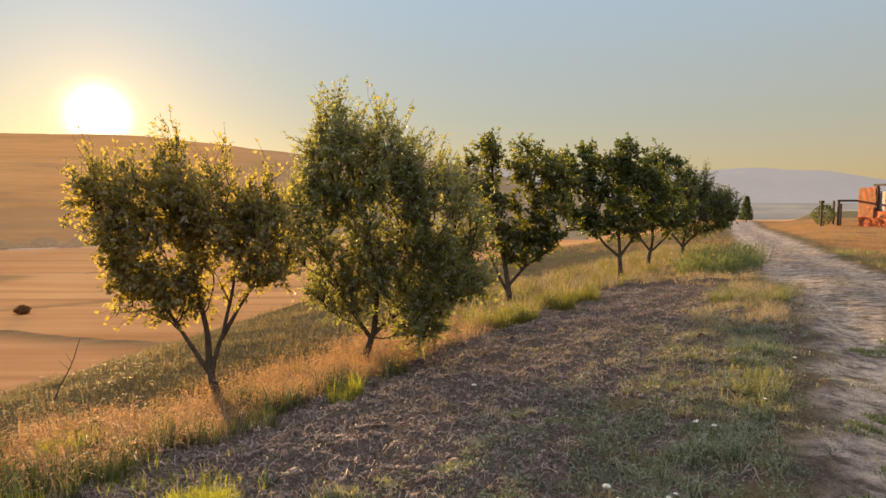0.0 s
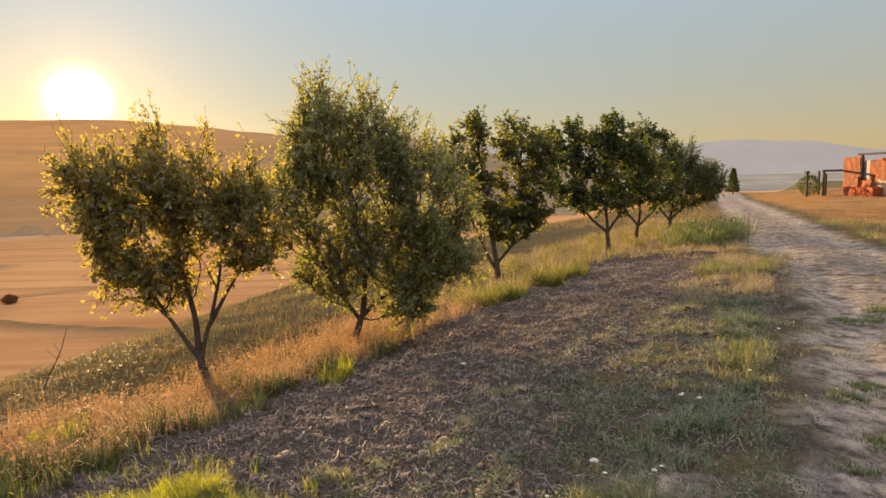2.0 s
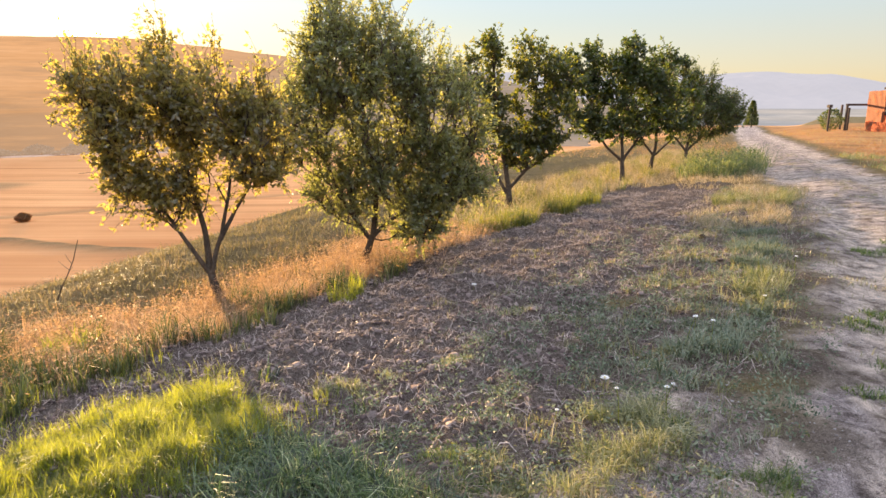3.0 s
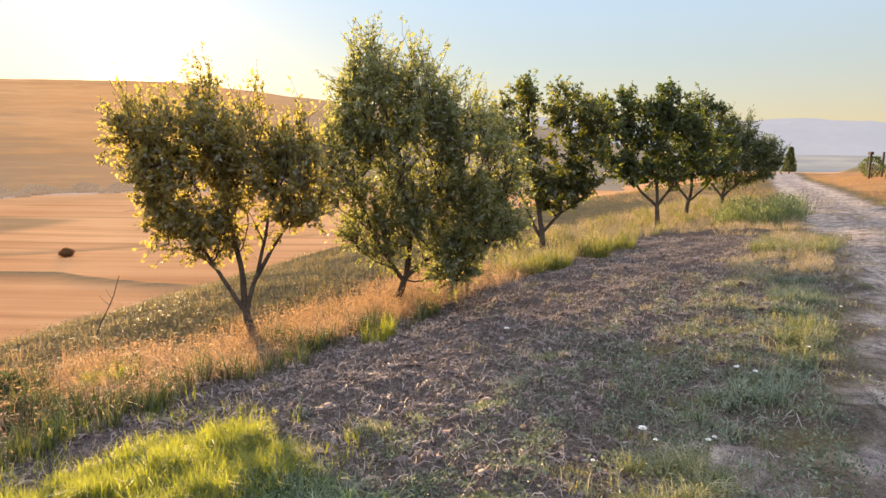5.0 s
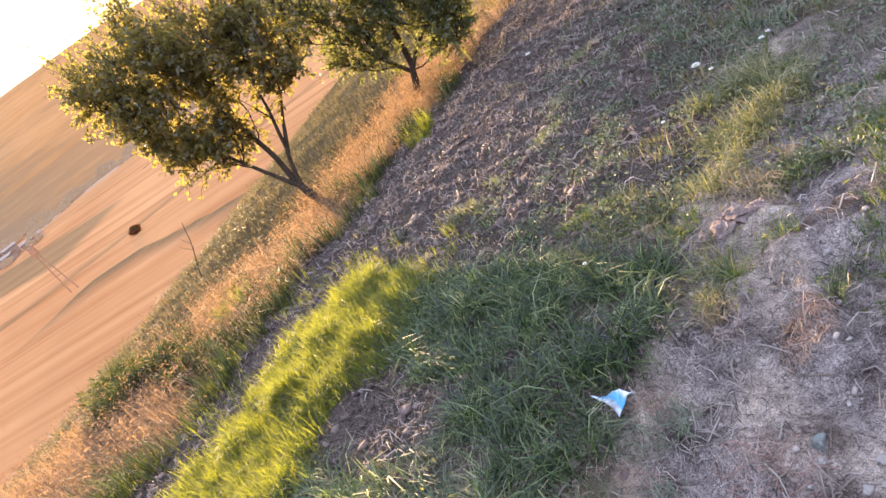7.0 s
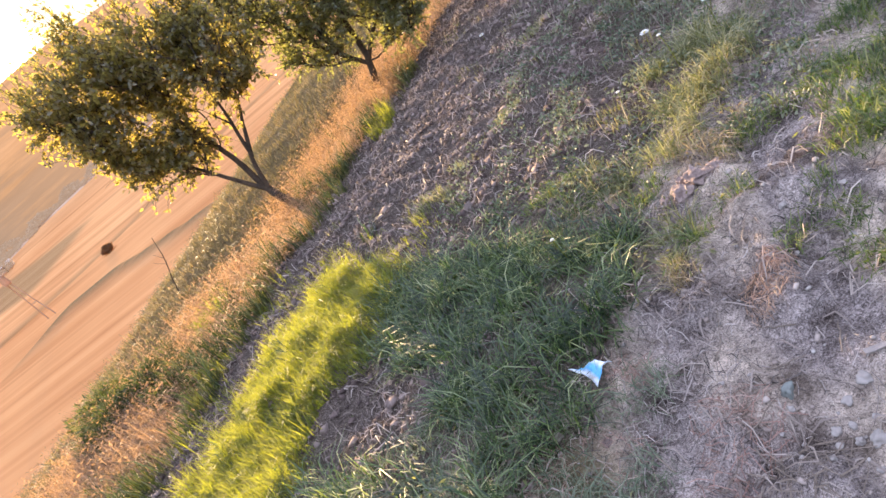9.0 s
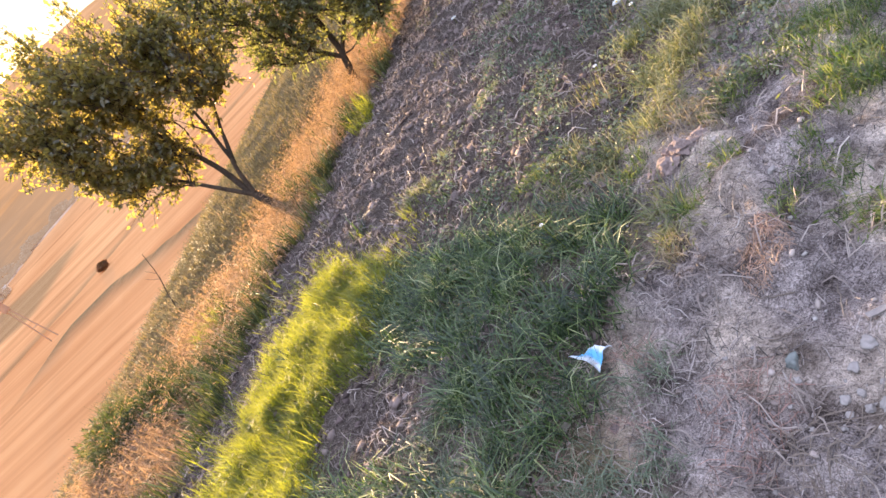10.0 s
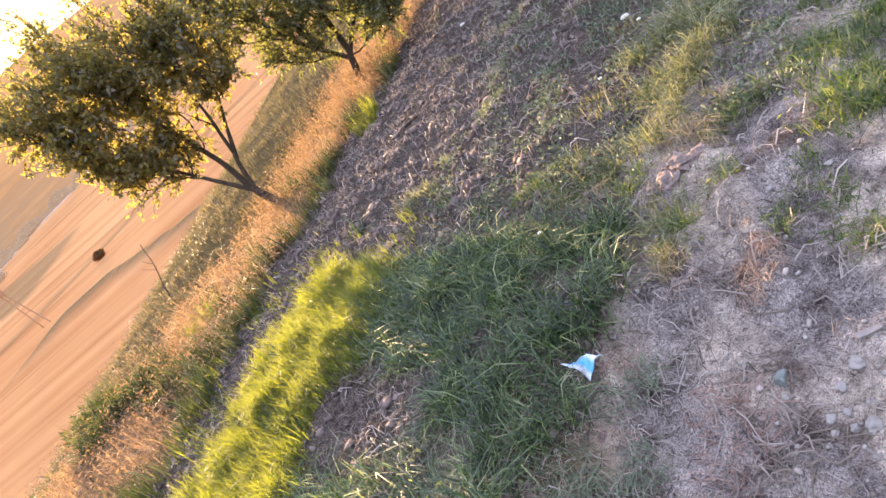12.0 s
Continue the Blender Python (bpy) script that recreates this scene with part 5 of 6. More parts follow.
v, f = rocks(rng, x, y, 0.004 + 0.014 * rng.rand(len(x)) ** 2.5, 0.25, 0.8)
tagged(new("gravel", mesh_from("gravel", v, f, M_STONE)), "fine pale gravel on the bare soil", "gravel", kind="stuff")
x, y = sow(rng, 4500, (-0.9, 1.2), (0.3, 3.4), lambda x, y, s, a: 0.2 + 0.8 * smooth01(wob(x, y, 0.35, 29), -0.4, 0.5))
v, f = rocks(rng, x, y, 0.004 + 0.016 * rng.rand(len(x)) ** 3, 0.35, 0.7)
tagged(new("soil_crumbs", mesh_from("soil_crumbs", v, f, M_DIRTCLOD)), "crumbled pale earth on the bare soil", "soil", kind="stuff")
x, y = sow(rng, 3500, (-3.2, 1.4), (3.5, 22), lambda x, y, s, a: covers(x, y)[1])
v, f = rocks(rng, x, y, 0.01 + 0.035 * rng.rand(len(x)) ** 3, 0.3, 0.6)
tagged(new("track_gravel", mesh_from("track_gravel", v, f, M_STONE)), "loose stones on the dirt track", "gravel", kind="stuff")


def stone(px, py, size, mat, label, flat=0.65, broken=1.0):
    """A single rounded stone, bedded in the soil."""
    bm = bmesh.new()
    bmesh.ops.create_icosphere(bm, subdivisions=3, radius=0.5)
    o = rng.rand(3) * 50
    for vert in bm.verts:
        k = 1 + 0.7 * noise.noise(vert.co * 2.2 + Vector(o)) + 0.28 * broken * noise.noise(vert.co * 5 + Vector(o)) + 0.12 * broken * noise.noise(vert.co * 11 + Vector(o))
        vert.co = Vector((vert.co.x * k, vert.co.y * k * 0.8, vert.co.z * k * flat)) * size
    me = bpy.data.meshes.new("stone")
    bm.to_mesh(me)
    bm.free()
    me.materials.append(mat)
    for pgon in me.polygons:
        pgon.use_smooth = broken < 2.5
    ob = new("stone", me)
    ob.location = (px, py, float(height(px, py)) + size * flat * 0.18)
    ob.rotation_euler = (0, 0, rng.rand() * 6.28)
    tagged(ob, label, "stone", "stones on the bare soil")


for px, py, sz in [(0.395, 1.148, 0.050), (0.334, 1.126, 0.040), (0.268, 1.067, 0.042), (0.32, 0.983, 0.058), (0.223, 1.173, 0.028), (0.30, 1.05, 0.028), (0.25, 1.03, 0.030), (0.22, 1.00, 0.024), (0.29, 1.01, 0.030), (0.35, 1.04, 0.028), (0.36, 1.09, 0.022), (0.42, 1.08, 0.026), (0.20, 1.10, 0.022), (0.17, 1.05, 0.018), (0.05, 1.28, 0.018), (-0.02, 1.45, 0.020), (0.13, 1.36, 0.018), (0.20, 1.33, 0.020), (0.42, 1.78, 0.030), (0.21, 1.95, 0.032), (0.52, 1.60, 0.024), (0.75, 1.70, 0.028), (0.66, 1.55, 0.028), (0.60, 1.78, 0.034), (0.38, 0.95, 0.030), (0.28, 0.93, 0.026)]:
    stone(px, py, 0.72 * sz, M_STONE, "small pale stone lying on bare soil")
stone(0.242, 1.218, 0.040, M_GREENSTONE, "smooth grey-green pebble among dead stems", 0.8)
for px, py, sz in [(0.42, 2.14, 0.105), (0.50, 2.16, 0.115), (0.57, 2.15, 0.07), (0.46, 2.22, 0.07), (0.36, 2.19, 0.05), (0.62, 2.21, 0.04)]:
    stone(px, py, 0.8 * sz, M_PINK, "pinkish dry clod of earth among weeds", 0.42, 2.7)


# heaps of dead stems
def heaps(name, label, mat, places, width):
    """places: centre, radius, number of stems and their length."""
    pieces = []
    for px, py, r, count, long in places:
        rr, an = r * rng.rand(count) ** 0.6, rng.uniform(0, 6.283, count)
        pieces.append(sticks(rng, px + rr * np.cos(an), py + rr * np.sin(an), long * rng.uniform(0.4, 1.3, count), width * rng.uniform(0.6, 1.4, count), 0.014))
    v, f = join(pieces)
    tagged(new(name, mesh_from(name, v, f, mat)), label, "straw", kind="stuff")


heaps("red_stems", "tangled reddish dead stems on bare soil", M_REDSTEM, [(0.10, 1.22, 0.13, 120, 0.06), (0.02, 1.10, 0.10, 40, 0.06), (-0.05, 1.56, 0.06, 90, 0.05), (0.46, 1.60, 0.05, 40, 0.05)], 0.0015)
# orange stems stand in for a patch of sunlight on the bank
heaps("bank_stems", "dry stems coloured orange for a sunlit patch on a small earth bank", M_BANKSTEM, [(0.40, 1.545, 0.075, 130, 0.045), (0.46, 1.59, 0.05, 80, 0.04), (0.34, 1.50, 0.05, 60, 0.04)], 0.0016)
heaps("brown_twigs", "tangled brown dead twigs on stony soil", M_TWIG, [(0.15, 0.98, 0.12, 70, 0.08), (0.05, 1.02, 0.10, 24, 0.07)], 0.0022)
heaps("pale_roots", "pale woody roots and stems lying on bare soil", M_OLDSTRAW, [(0.66, 1.33, 0.09, 34, 0.11), (0.60, 1.40, 0.06, 16, 0.09)], 0.0028)
heaps("grey_stems", "flattened grey dead stems along the edge of the grass", M_GREYSTRAW, [(-0.32, 1.22, 0.18, 170, 0.06), (-0.10, 1.38, 0.10, 90, 0.05), (0.12, 1.68, 0.10, 90, 0.05), (-0.95, 2.25, 0.30, 260, 0.07), (0.05, 1.45, 0.12, 90, 0.05)], 0.0016)


# dead twig lying across the soil
def dead_twig(px, py, ang, length, label):
    p = np.array([px, py]) + np.outer(np.linspace(-0.5, 0.5, 9), [math.cos(ang), math.sin(ang)]) * length
    p = p + rng.normal(0, 0.012 * length, p.shape)
    path = np.concatenate([p, (height(p[:, 0], p[:, 1]) + 0.012)[:, None]], 1)
    vv, ff = tube(path, 0.0026, 0.0012, 5)
    ob = new("twig", mesh_from("twig", vv, ff, M_TWIG, True))
    tagged(ob, label, "twig", "twigs on the soil")


for px, py, ang, long in [(0.115, 1.06, -1.35, 0.16), (0.04, 1.62, -0.95, 0.12), (0.17, 1.20, 0.3, 0.14), (0.20, 1.49, 1.0, 0.16), (0.43, 1.28, 1.1, 0.12), (0.62, 1.38, -0.5, 0.14), (0.02, 1.12, 0.6, 0.12), (-0.12, 1.25, 1.9, 0.15), (0.33, 1.42, 2.3, 0.12), (0.15, 1.78, 0.5, 0.10), (0.29, 1.30, -0.4, 0.10)]:
    dead_twig(px, py, ang, long, "thin brown dead twig lying on bare soil")


def wood_chip(px, py, ang, label):
    """A weathered splinter of wood lying flat."""
    bm = bmesh.new()
    bmesh.ops.create_cube(bm, size=1)
    bmesh.ops.subdivide_edges(bm, edges=bm.edges[:], cuts=2, use_grid_fill=True)
    for v in bm.verts:
        taper = 1 - 0.45 * abs(v.co.x) - 0.2 * v.co.x
        v.co = Vector((v.co.x * 0.058, v.co.y * 0.016 * taper, v.co.z * 0.009)) + Vector((0, 0.002 * noise.noise(v.co * 4), 0.002 * noise.noise(v.co * 3)))
    me = bpy.data.meshes.new("wood_chip")
    bm.to_mesh(me)
    bm.free()
    me.materials.append(M_STRAWWOOD)
    ob = new("wood_chip", me)
    ob.location, ob.rotation_euler = (px, py, float(height(px, py)) + 0.008), (0.05, 0.06, ang)
    tagged(ob, label, "wood chip")


wood_chip(0.46, 1.18, -0.15, "pale weathered splinter of wood on bare soil")


# white flowers on thin stalks
def flower(px, py, tall, size):
    z = float(height(px, py))
    root = new("white_flower")
    root.location = (px, py, z)
    tagged(root, "small white wild flower on a thin green stalk", "flower", "white flowers among the weeds")
    vv, ff = tube(bend(rng, (0, 0, -0.01), (rng.normal(0, 0.02), rng.normal(0, 0.02), tall), 0.05, 6), 0.0022, 0.0015, 5)
    tip = vv[-5:].mean(0)
    o = new("stalk", mesh_from("stalk", vv, ff, M_GREEN))
    o.parent = root
    n = 14
    pv, pf = [], []
    for ring in range(2):
        for k in range(n):
            a0 = 6.283 * (k + 0.5 * ring) / n
            d, w = np.array([math.cos(a0), math.sin(a0), 0.35 + 0.5 * ring]), np.array([-math.sin(a0), math.cos(a0), 0])
            r = size * (0.5 - 0.12 * ring)
            b = len(pv)
            pv += [tip, tip + d * r * 0.6 + w * r * 0.22, tip + d * r, tip + d * r * 0.6 - w * r * 0.22]
            pf.append((b, b + 1, b + 2, b + 3))
    bm = bmesh.new()
    bmesh.ops.create_icosphere(bm, subdivisions=1, radius=size * 0.14)
    bm.transform(Matrix.Translation(Vector(tip) + Vector((0, 0, size * 0.14))))
    head = part("flower_head", bm, M_YELLOW, root, "small yellow flower centre")
    o = tagged(new("corolla", mesh_from("corolla", pv, pf, M_PETAL)), "ring of white petals")
    o.parent = head


for px, py, tall, size in [(0.29, 6.16, 0.05, 0.06), (0.88, 3.46, 0.09, 0.055), (1.50, 3.95, 0.20, 0.035), (1.72, 4.05, 0.20, 0.035), (1.62, 4.15, 0.17, 0.025), (1.08, 3.0, 0.20, 0.030), (0.84, 2.98, 0.18, 0.025), (0.55, 3.1, 0.06, 0.025), (2.35, 4.75, 0.18, 0.03), (3.05, 5.6, 0.2, 0.03), (-0.05, 2.2, 0.17, 0.02), (1.15, 3.25, 0.12, 0.025)]:
    flower(px, py, tall, size)


# crumpled litter: a folded three-cornered sheet with a blue band
def litter():
    b, c = Vector((-0.238, 1.705, 0.036)), Vector((-0.172, 1.550, 0.032))
    a1, a2 = Vector((-0.146, 1.634, 0.040)), Vector((-0.092, 1.570, 0.038))
    bm = bmesh.new()
    n, grid = 16, {}
    uvl = bm.loops.layers.uv.new("uv")
    for i in range(n + 1):
        for j in range(n + 1):
            u, v = i / n, j / n
            q = (b * (1 - u) + c * u) * (1 - v) + (a1 * (1 - u) + a2 * u) * v
            q += Vector((0.010, 0.008, 0.018)) * (4 * u * (1 - u) * (1 - v)) + Vector((0.004, 0.003, 0.010)) * (4 * v * (1 - v))
            q.z += 0.006 * noise.noise(Vector((u * 6, v * 6, 1))) + float(height(q.x, q.y)) + 0.012
            grid[i, j] = bm.verts.new(q)
    for i in range(n):
        for j in range(n):
            keys = ((i, j), (i + 1, j), (i + 1, j + 1), (i, j + 1))
            fc = bm.faces.new([grid[k] for k in keys])
            fc.smooth = True
            for lp, k in zip(fc.loops, keys):
                lp[uvl].uv = (k[0] / n, k[1] / n)
    me = bpy.data.meshes.new("litter")
    bm.to_mesh(me)
    bm.free()
    me.materials.append(M_LITTER)
    ob = new("litter", me)
    sol = ob.modifiers.new("thickness", "SOLIDIFY")
    sol.thickness = 0.0016
    tagged(ob, "crumpled white and blue paper litter lying by grass", "litter")


litter()


# dry stalk standing in the band
def dead_stalk(px, py, points, r, label):
    z = float(height(px, py))
    root = new("dead_stalk")
    root.location = (px, py, z)
    tagged(root, label, "dead stalk")
    pts = np.array(points, float)
    vv, ff = tube(np.concatenate([bend(rng, pts[k], pts[k + 1], 0.04, 5)[(k > 0):] for k in range(len(pts) - 1)]), r, r * 0.4, 6)
    o = new("stem", mesh_from("stem", vv, ff, M_BARK, True))
    o.parent = root
    for k in range(3):
        q = pts[1] + (pts[2] - pts[1]) * (0.2 + 0.3 * k)
        vv, ff = tube(bend(rng, q, q + np.array([rng.normal(0, 0.07), 0.02, 0.10]), 0.05, 4), r * 0.5, r * 0.2, 4)
        o = new("side_twig", mesh_from("side_twig", vv, ff, M_BARK))
        o.parent = root


dead_stalk(-4.15, 6.85, [(0, 0, 0), (0.12, 0, 0.25), (0.24, 0, 0.48), (0.31, 0, 0.69)], 0.008, "bare brown dead stalk standing in dry grass")


# ---- distant things ----
def small_tree(name, label, px, py, tall, wide, cone, mat, count, leaf, category):
    """Dense bush or conical tree: short trunk and a clumpy mass of leaves."""
    r = np.random.RandomState(int(px * 7 + py * 3) % 9999)
    z = float(height(px, py))
    root = new(name)
    root.location = (px, py, z)
    tagged(root, label, category)
    vv, ff = tube(bend(r, (0, 0, -0.1), (0, 0, tall * 0.6), 0.02, 6), tall * 0.03, tall * 0.01, 7)
    o = new("trunk", mesh_from("trunk", vv, ff, M_BARK, True))
    o.parent = root
    h = r.rand(count) ** (1.3 if cone else 0.8)
    rad = wide * 0.5 * ((1 - h) ** 0.7 * 0.95 + 0.08 if cone else np.sin(math.pi * (0.12 + 0.8 * h)))
    an = r.uniform(0, 6.283, count)
    rr = rad * r.uniform(0.3, 1.0, count) ** 0.5 * (1 + 0.18 * np.sin(an * 3 + h * 9))
    pos = np.stack([rr * np.cos(an), rr * np.sin(an), 0.08 * tall + h * tall * 0.92], 1)
    dr = np.stack([np.cos(an), np.sin(an), np.full(count, 1.2 if cone else 0.3)], 1)
    lv, lf = leaves_at(r, pos, dr, leaf, 0.5)
    o = tagged(new("crown", mesh_from("crown", lv, lf, mat)), "dense small dark leaves", kind="stuff")
    o.parent = root


small_tree("cypress", "small dark green conical tree standing on the plateau", 32.3, 70.0, 2.7, 1.25, True, M_LEAF_DARK, 3500, 0.16, "tree")
small_tree("field_bush", "lone dark round bush in the stubble field", -48.5, 75.0, 1.0, 1.5, False, M_FIELDLEAF, 2600, 0.2, "bush")
FAR_EDGE = [(-150, 128), (-121, 146), (-118, 154), (-119, 170), (-110, 173), (-100, 180), (-60, 188), (-15, 190)]
for k in range(30):
    q = k / 29 * (len(FAR_EDGE) - 1)
    i = min(int(q), len(FAR_EDGE) - 2)
    ex = FAR_EDGE[i][0] + (FAR_EDGE[i + 1][0] - FAR_EDGE[i][0]) * (q - i)
    ey = FAR_EDGE[i][1] + (FAR_EDGE[i + 1][1] - FAR_EDGE[i][1]) * (q - i)
    small_tree("hedge_bush", "low bush with added haze glow in the hedge at the far field edge", ex + rng.normal(0, 2), ey + 4 + rng.normal(0, 2), rng.uniform(0.6, 1.3), rng.uniform(3, 7), False, M_FARTREE, 380, 0.6, "bush")
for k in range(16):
    small_tree("far_tree", "brown tree with added haze glow at the foot of the hill", (208 + 3 * rng.rand()) * math.sin(-0.80 + 0.05 * k), (208 + 3 * rng.rand()) * math.cos(-0.80 + 0.05 * k), rng.uniform(1.4, 3.0), rng.uniform(4, 8), False, M_FARTREE, 900, 0.8, "tree")
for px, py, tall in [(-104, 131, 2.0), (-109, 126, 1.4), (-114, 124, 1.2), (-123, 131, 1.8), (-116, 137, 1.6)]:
    small_tree("yard_bush", "dark bush with added haze glow among the farm sheds", px, py, tall, tall * 2.0, False, M_FARTREE, 500, 0.45, "bush")


def far_road():
    """A pale unpaved road along the far edge of the stubble, slightly raised."""
    p = np.array(FAR_EDGE, float)
    q = np.linspace(0, len(p) - 1, 60)
    c = np.stack([np.interp(q, np.arange(len(p)), p[:, 0]), np.interp(q, np.arange(len(p)), p[:, 1])], 1)
    d = np.gradient(c, axis=0)
    d /= np.linalg.norm(d, axis=1)[:, None]
    side = np.stack([-d[:, 1], d[:, 0]], 1)
    rows = []
    for off, up in ((-1.8, -0.2), (-1.2, 0.22), (1.2, 0.26), (1.8, -0.2)):
        e = c + side * off
        rows.append(np.concatenate([e, (height(e[:, 0], e[:, 1]) + up)[:, None]], 1))
    v = np.stack(rows, 1).reshape(-1, 3)
    k = np.concatenate([np.arange(59) * 4 + j for j in range(3)])
    tagged(new("road", mesh_from("road", v, np.stack([k, k + 1, k + 5, k + 4], 1), M_FARROAD)), "pale unpaved road along the far field edge", "road", kind="structure")


far_road()


def box(bm, lo, hi):
    r = bmesh.ops.create_cube(bm, size=1)
    for v in r["verts"]:
        v.co = Vector([l + (h - l) * (c + 0.5) for l, h, c in zip(lo, hi, v.co)])
    return r["verts"]


def beam(name, parent, p, q, w, d, mat, label=""):
    """A squared timber from p to q with eased edges."""
    p, q = Vector(p), Vector(q)
    bm = bmesh.new()
    box(bm, (-w / 2, -d / 2, 0), (w / 2, d / 2, (q - p).length))
    bmesh.ops.bevel(bm, geom=bm.edges[:], offset=min(w, d) * 0.12, segments=1, affect="EDGES")
    bm.transform(Matrix.Translation(p) @ (q - p).to_track_quat("Z", "Y").to_matrix().to_4x4())
    return part(name, bm, mat, parent, label)


def rough_wall(name, parent, lo, hi, mat, ragged, label=""):
    """A masonry wall with worn, uneven faces and a broken top."""
    bm = bmesh.new()
    box(bm, lo, hi)
    bmesh.ops.subdivide_edges(bm, edges=bm.edges[:], cuts=11, use_grid_fill=True)
    for v in bm.verts:
        n = noise.noise(v.co * 2.3)
        v.co += Vector((0.05 * n, 0.05 * noise.noise(v.co * 2.1 + Vector((9, 0, 0))), 0))
        if v.co.z > hi[2] - 0.02:
            v.co.z -= ragged * max(0, 0.4 + noise.noise(Vector((v.co.x * 0.9, v.co.y * 1.3, 4))))
    return part(name, bm, mat, parent, label)


def brick_ruin():
    gz = float(height(29, 43)) - 0.1
    root = new("brick_ruin")
    root.location = (28.8, 43.0, gz)
    tagged(root, "unfinished orange brick outbuilding without a roof", "building")
    rough_wall("wall", root, (0, 0.85, 0), (0.3, 2.65, 2.75), M_BRICK, 0.10)
    front = rough_wall("wall", root, (0, -3.4, 0), (0.3, -0.15, 2.55), M_BRICK, 0.5)
    rough_wall("sill_wall", root, (0.02, -0.15, 0), (0.28, 0.85, 1.15), M_BRICK, 0.05)
    rough_wall("wall", root, (0.3, 2.35, 0), (4.2, 2.65, 2.4), M_BRICK, 0.3)
    rough_wall("wall", root, (3.9, -3.4, 0), (4.2, 2.35, 2.4), M_BRICK, 0.3)
    rough_wall("wall", root, (0.3, -3.4, 0), (3.9, -3.1, 2.4), M_BRICK, 0.3)
    rough_wall("rubble", root, (-0.75, -1.6, 0), (-0.02, 1.4, 0.75), M_BRICK, 0.9, "heap of fallen bricks and stones")
    rough_wall("plaster_patch", front, (-0.05, -2.4, 0.2), (-0.004, -1.0, 1.2), M_PLASTER, 0.5, "pale plaster left on the brick")
    beam("lintel", front, (0.05, -3.3, 2.86), (0.05, 1.1, 2.86), 0.16, 0.14, M_TIMBER, "dark timber beam on top")
    beam("jamb", root, (0.1, 0.78, 1.15), (0.1, 0.78, 2.8), 0.14, 0.12, M_TIMBER, "dark timber post in the opening")
    beam("panel", root, (0.2, 0.3, 1.15), (0.2, 0.3, 2.45), 0.05, 0.75, M_GREYSHEET, "grey sheet leaning in the opening")


def pergola():
    gz = float(height(27, 46))
    root = new("pergola")
    root.location = (0, 0, gz)
    tagged(root, "weathered dark timber frame beside the brick outbuilding", "pergola")
    for px, py, tall in ((27.3, 45.4, 1.75), (27.75, 45.9, 1.55), (28.5, 48.0, 1.75), (25.9, 45.0, 1.75)):
        last = beam("post", root, (px, py, -0.1), (px, py, tall), 0.12, 0.12, M_TIMBER)
    beam("cross_beam", root, (27.2, 45.35, 1.75), (29.0, 46.0, 1.75), 0.12, 0.14, M_TIMBER)
    beam("post_cap", last, (25.9, 44.85, 1.66), (25.9, 45.2, 1.66), 0.22, 0.2, M_TIMBER)


brick_ruin()
pergola()
small_tree("shrub", "dark shrub growing inside the timber frame", 26.6, 45.9, 1.45, 1.5, False, M_LEAF_DARK, 1200, 0.14, "bush")


def power_pole():
    px, py = -54.4, 66.9
    gz = float(height(px, py))
    root = new("power_pole")
    root.location = (px, py, gz)
    tagged(root, "slim two-legged power pole with a dark transformer in the field", "power pole")
    for dx in (-0.6, 0.6):
        vv, ff = tube([(dx, 0, -0.3), (dx * 0.6, 0, 3.2), (dx * 0.25, 0, 6.8)], 0.08, 0.06, 8)
        o = new("leg", mesh_from("leg", vv, ff, M_POLE, True))
        o.parent = root
    beam("brace", root, (-0.45, 0, 2.4), (0.45, 0, 2.4), 0.1, 0.1, M_POLE)
    arm = beam("crossarm", root, (-1.0, 0, 6.7), (1.0, 0, 6.7), 0.12, 0.14, M_POLE)
    bm = bmesh.new()
    bmesh.ops.create_cone(bm, cap_ends=True, segments=14, radius1=0.45, radius2=0.4, depth=1.1)
    bmesh.ops.bevel(bm, geom=bm.edges[:], offset=0.05, segments=1, affect="EDGES")
    bm.transform(Matrix.Translation((0, 0, 6.1)))
    part("transformer", bm, M_POLE, arm, "dark drum-shaped transformer")


power_pole()


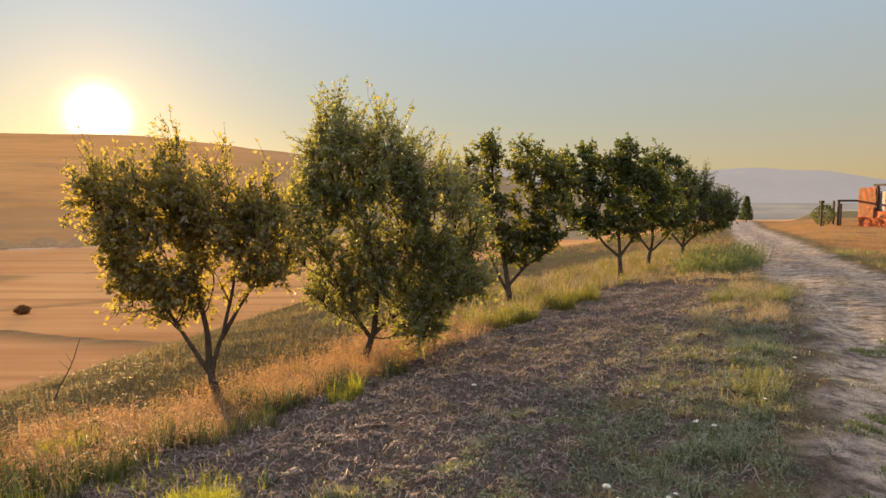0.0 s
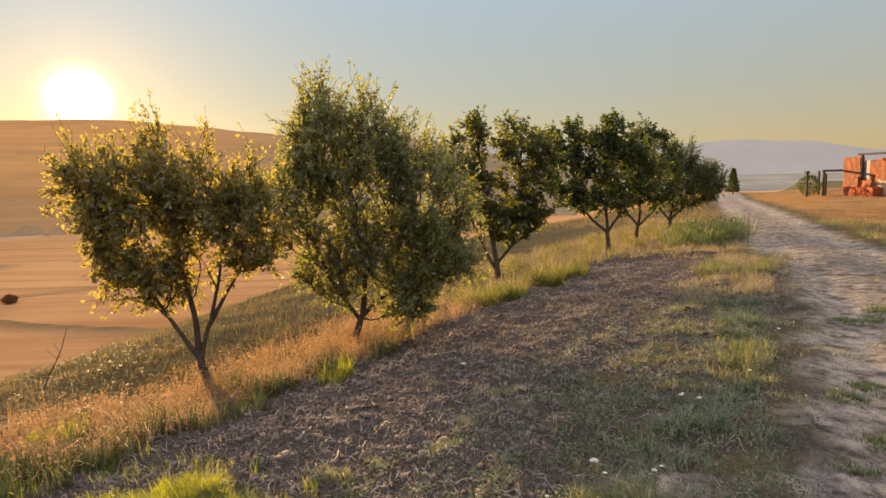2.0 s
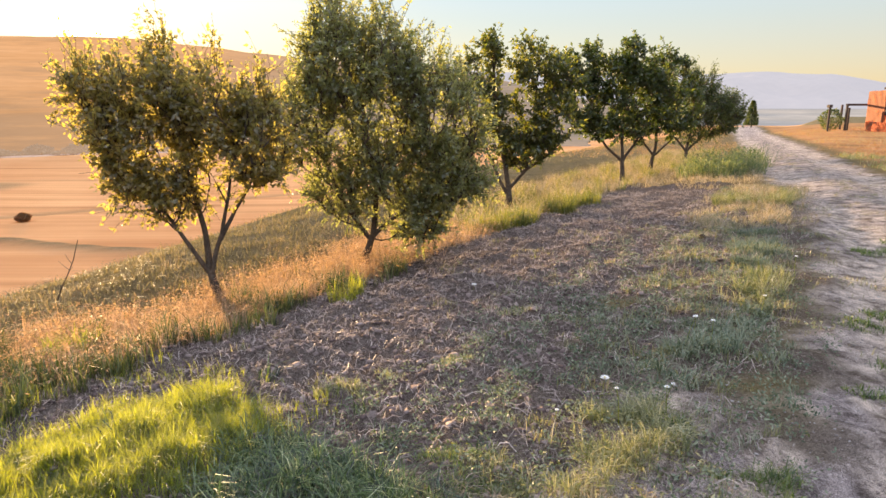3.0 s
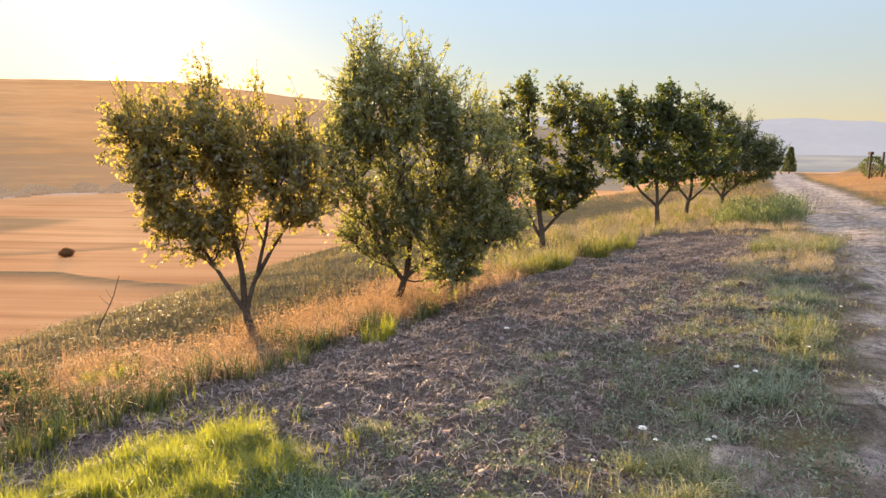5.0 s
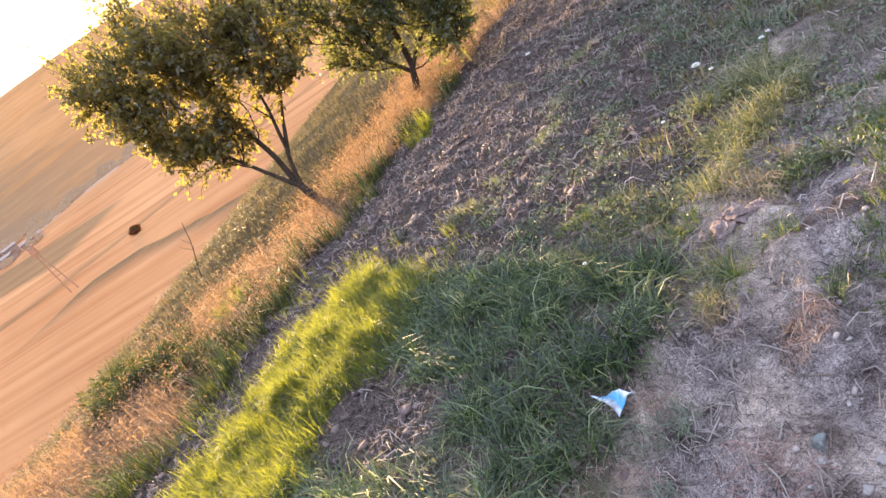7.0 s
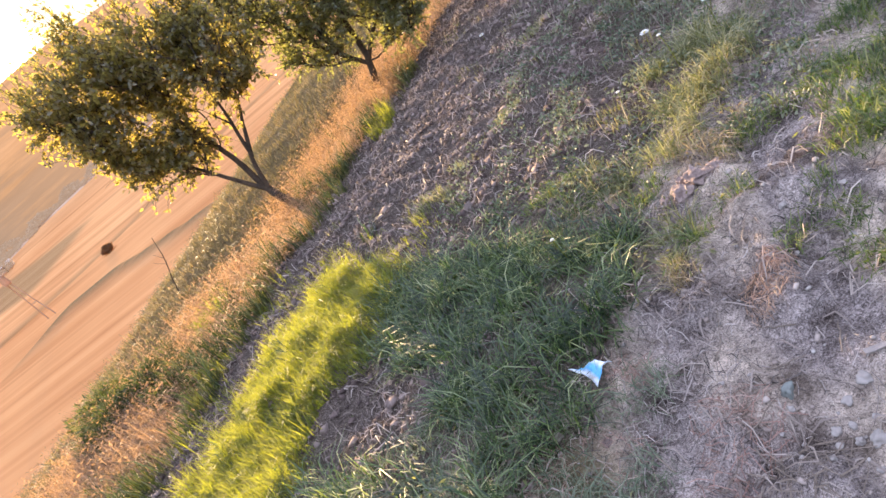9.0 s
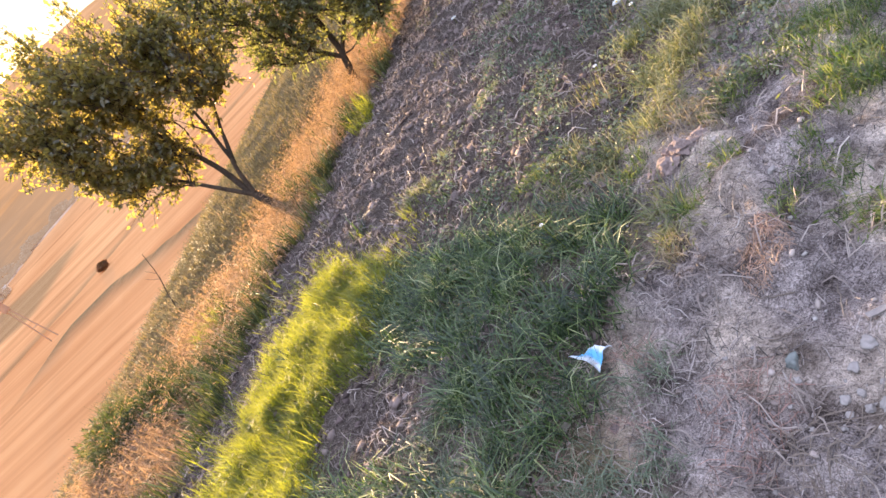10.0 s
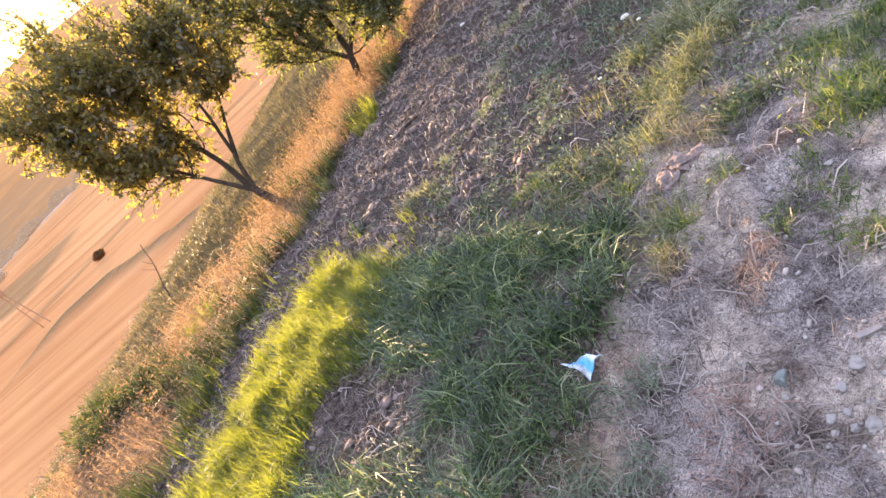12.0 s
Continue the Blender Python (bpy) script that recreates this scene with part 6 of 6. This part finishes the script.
def far_shed(px, py, w, d, h, ang):
    gz = float(height(px, py))
    root = new("far_shed")
    root.location, root.rotation_euler = (px, py, gz), (0, 0, ang)
    tagged(root, "low farm shed beyond the field with haze tan in its colour", "shed", "farm sheds beyond the field")
    bm = bmesh.new()
    box(bm, (-w / 2, -d / 2, -0.3), (w / 2, d / 2, h))
    part("wall", bm, M_PLASTER, root)
    bm = bmesh.new()
    e = 0.2
    pts = [bm.verts.new(c) for c in ((-w / 2 - e, -d / 2 - e, h + 0.01), (w / 2 + e, -d / 2 - e, h + 0.01), (w / 2 + e, d / 2 + e, h + 0.01), (-w / 2 - e, d / 2 + e, h + 0.01), (-w / 2 - e, 0, h + 0.4), (w / 2 + e, 0, h + 0.4))]
    for idx in ((0, 1, 5, 4), (2, 3, 4, 5), (0, 4, 3), (1, 2, 5), (3, 2, 1, 0)):
        bm.faces.new([pts[i] for i in idx])
    part("roof", bm, M_ROOF, root, "pale metal roof")


for px, py, w, d, h, ang in [(-111, 129, 4.0, 3, 1.5, 0.1), (-117, 131, 3.4, 3, 1.8, -0.3), (-107, 134, 5, 3, 1.2, 0.5), (-121, 137, 4.0, 3, 1.6, 0.0), (-113, 134, 3.0, 3, 2.2, 0.9)]:
    far_shed(px, py, w, d, h, ang)


# the larger clods turned up nearest to the grass, each a piece of the ground
def clod_mesh(k):
    r = np.random.RandomState(300 + k)
    bm = bmesh.new()
    bmesh.ops.create_icosphere(bm, subdivisions=1, radius=0.5)
    for v in bm.verts:
        v.co = v.co * r.uniform(0.6, 1.25)
        v.co.z *= 0.62
    me = bpy.data.meshes.new("clod")
    bm.to_mesh(me)
    bm.free()
    me.materials.append(M_CLOD)
    return me


CLODS = [clod_mesh(k) for k in range(14)]
soil = bpy.data.objects["ground"]
cx, cy = sow(rng, 420, (1.3, 3.9), (2.4, 5.6), lambda x, y, s, a: covers(x, y)[0] * (1 - 0.9 * inside(s, a, LUSH)))
for px, py in zip(cx[:290], cy[:290]):
    size = 0.028 + 0.045 * rng.rand() ** 2
    ob = new("clod", CLODS[rng.randint(14)])
    ob.parent = soil
    ob.location = (px, py, float(height(px, py)) + 0.06 * size)
    ob.rotation_euler = (rng.normal(0, 0.25), rng.normal(0, 0.25), rng.rand() * 6.28)
    ob.scale = (size * rng.uniform(0.8, 1.4), size, size * rng.uniform(0.8, 1.2))
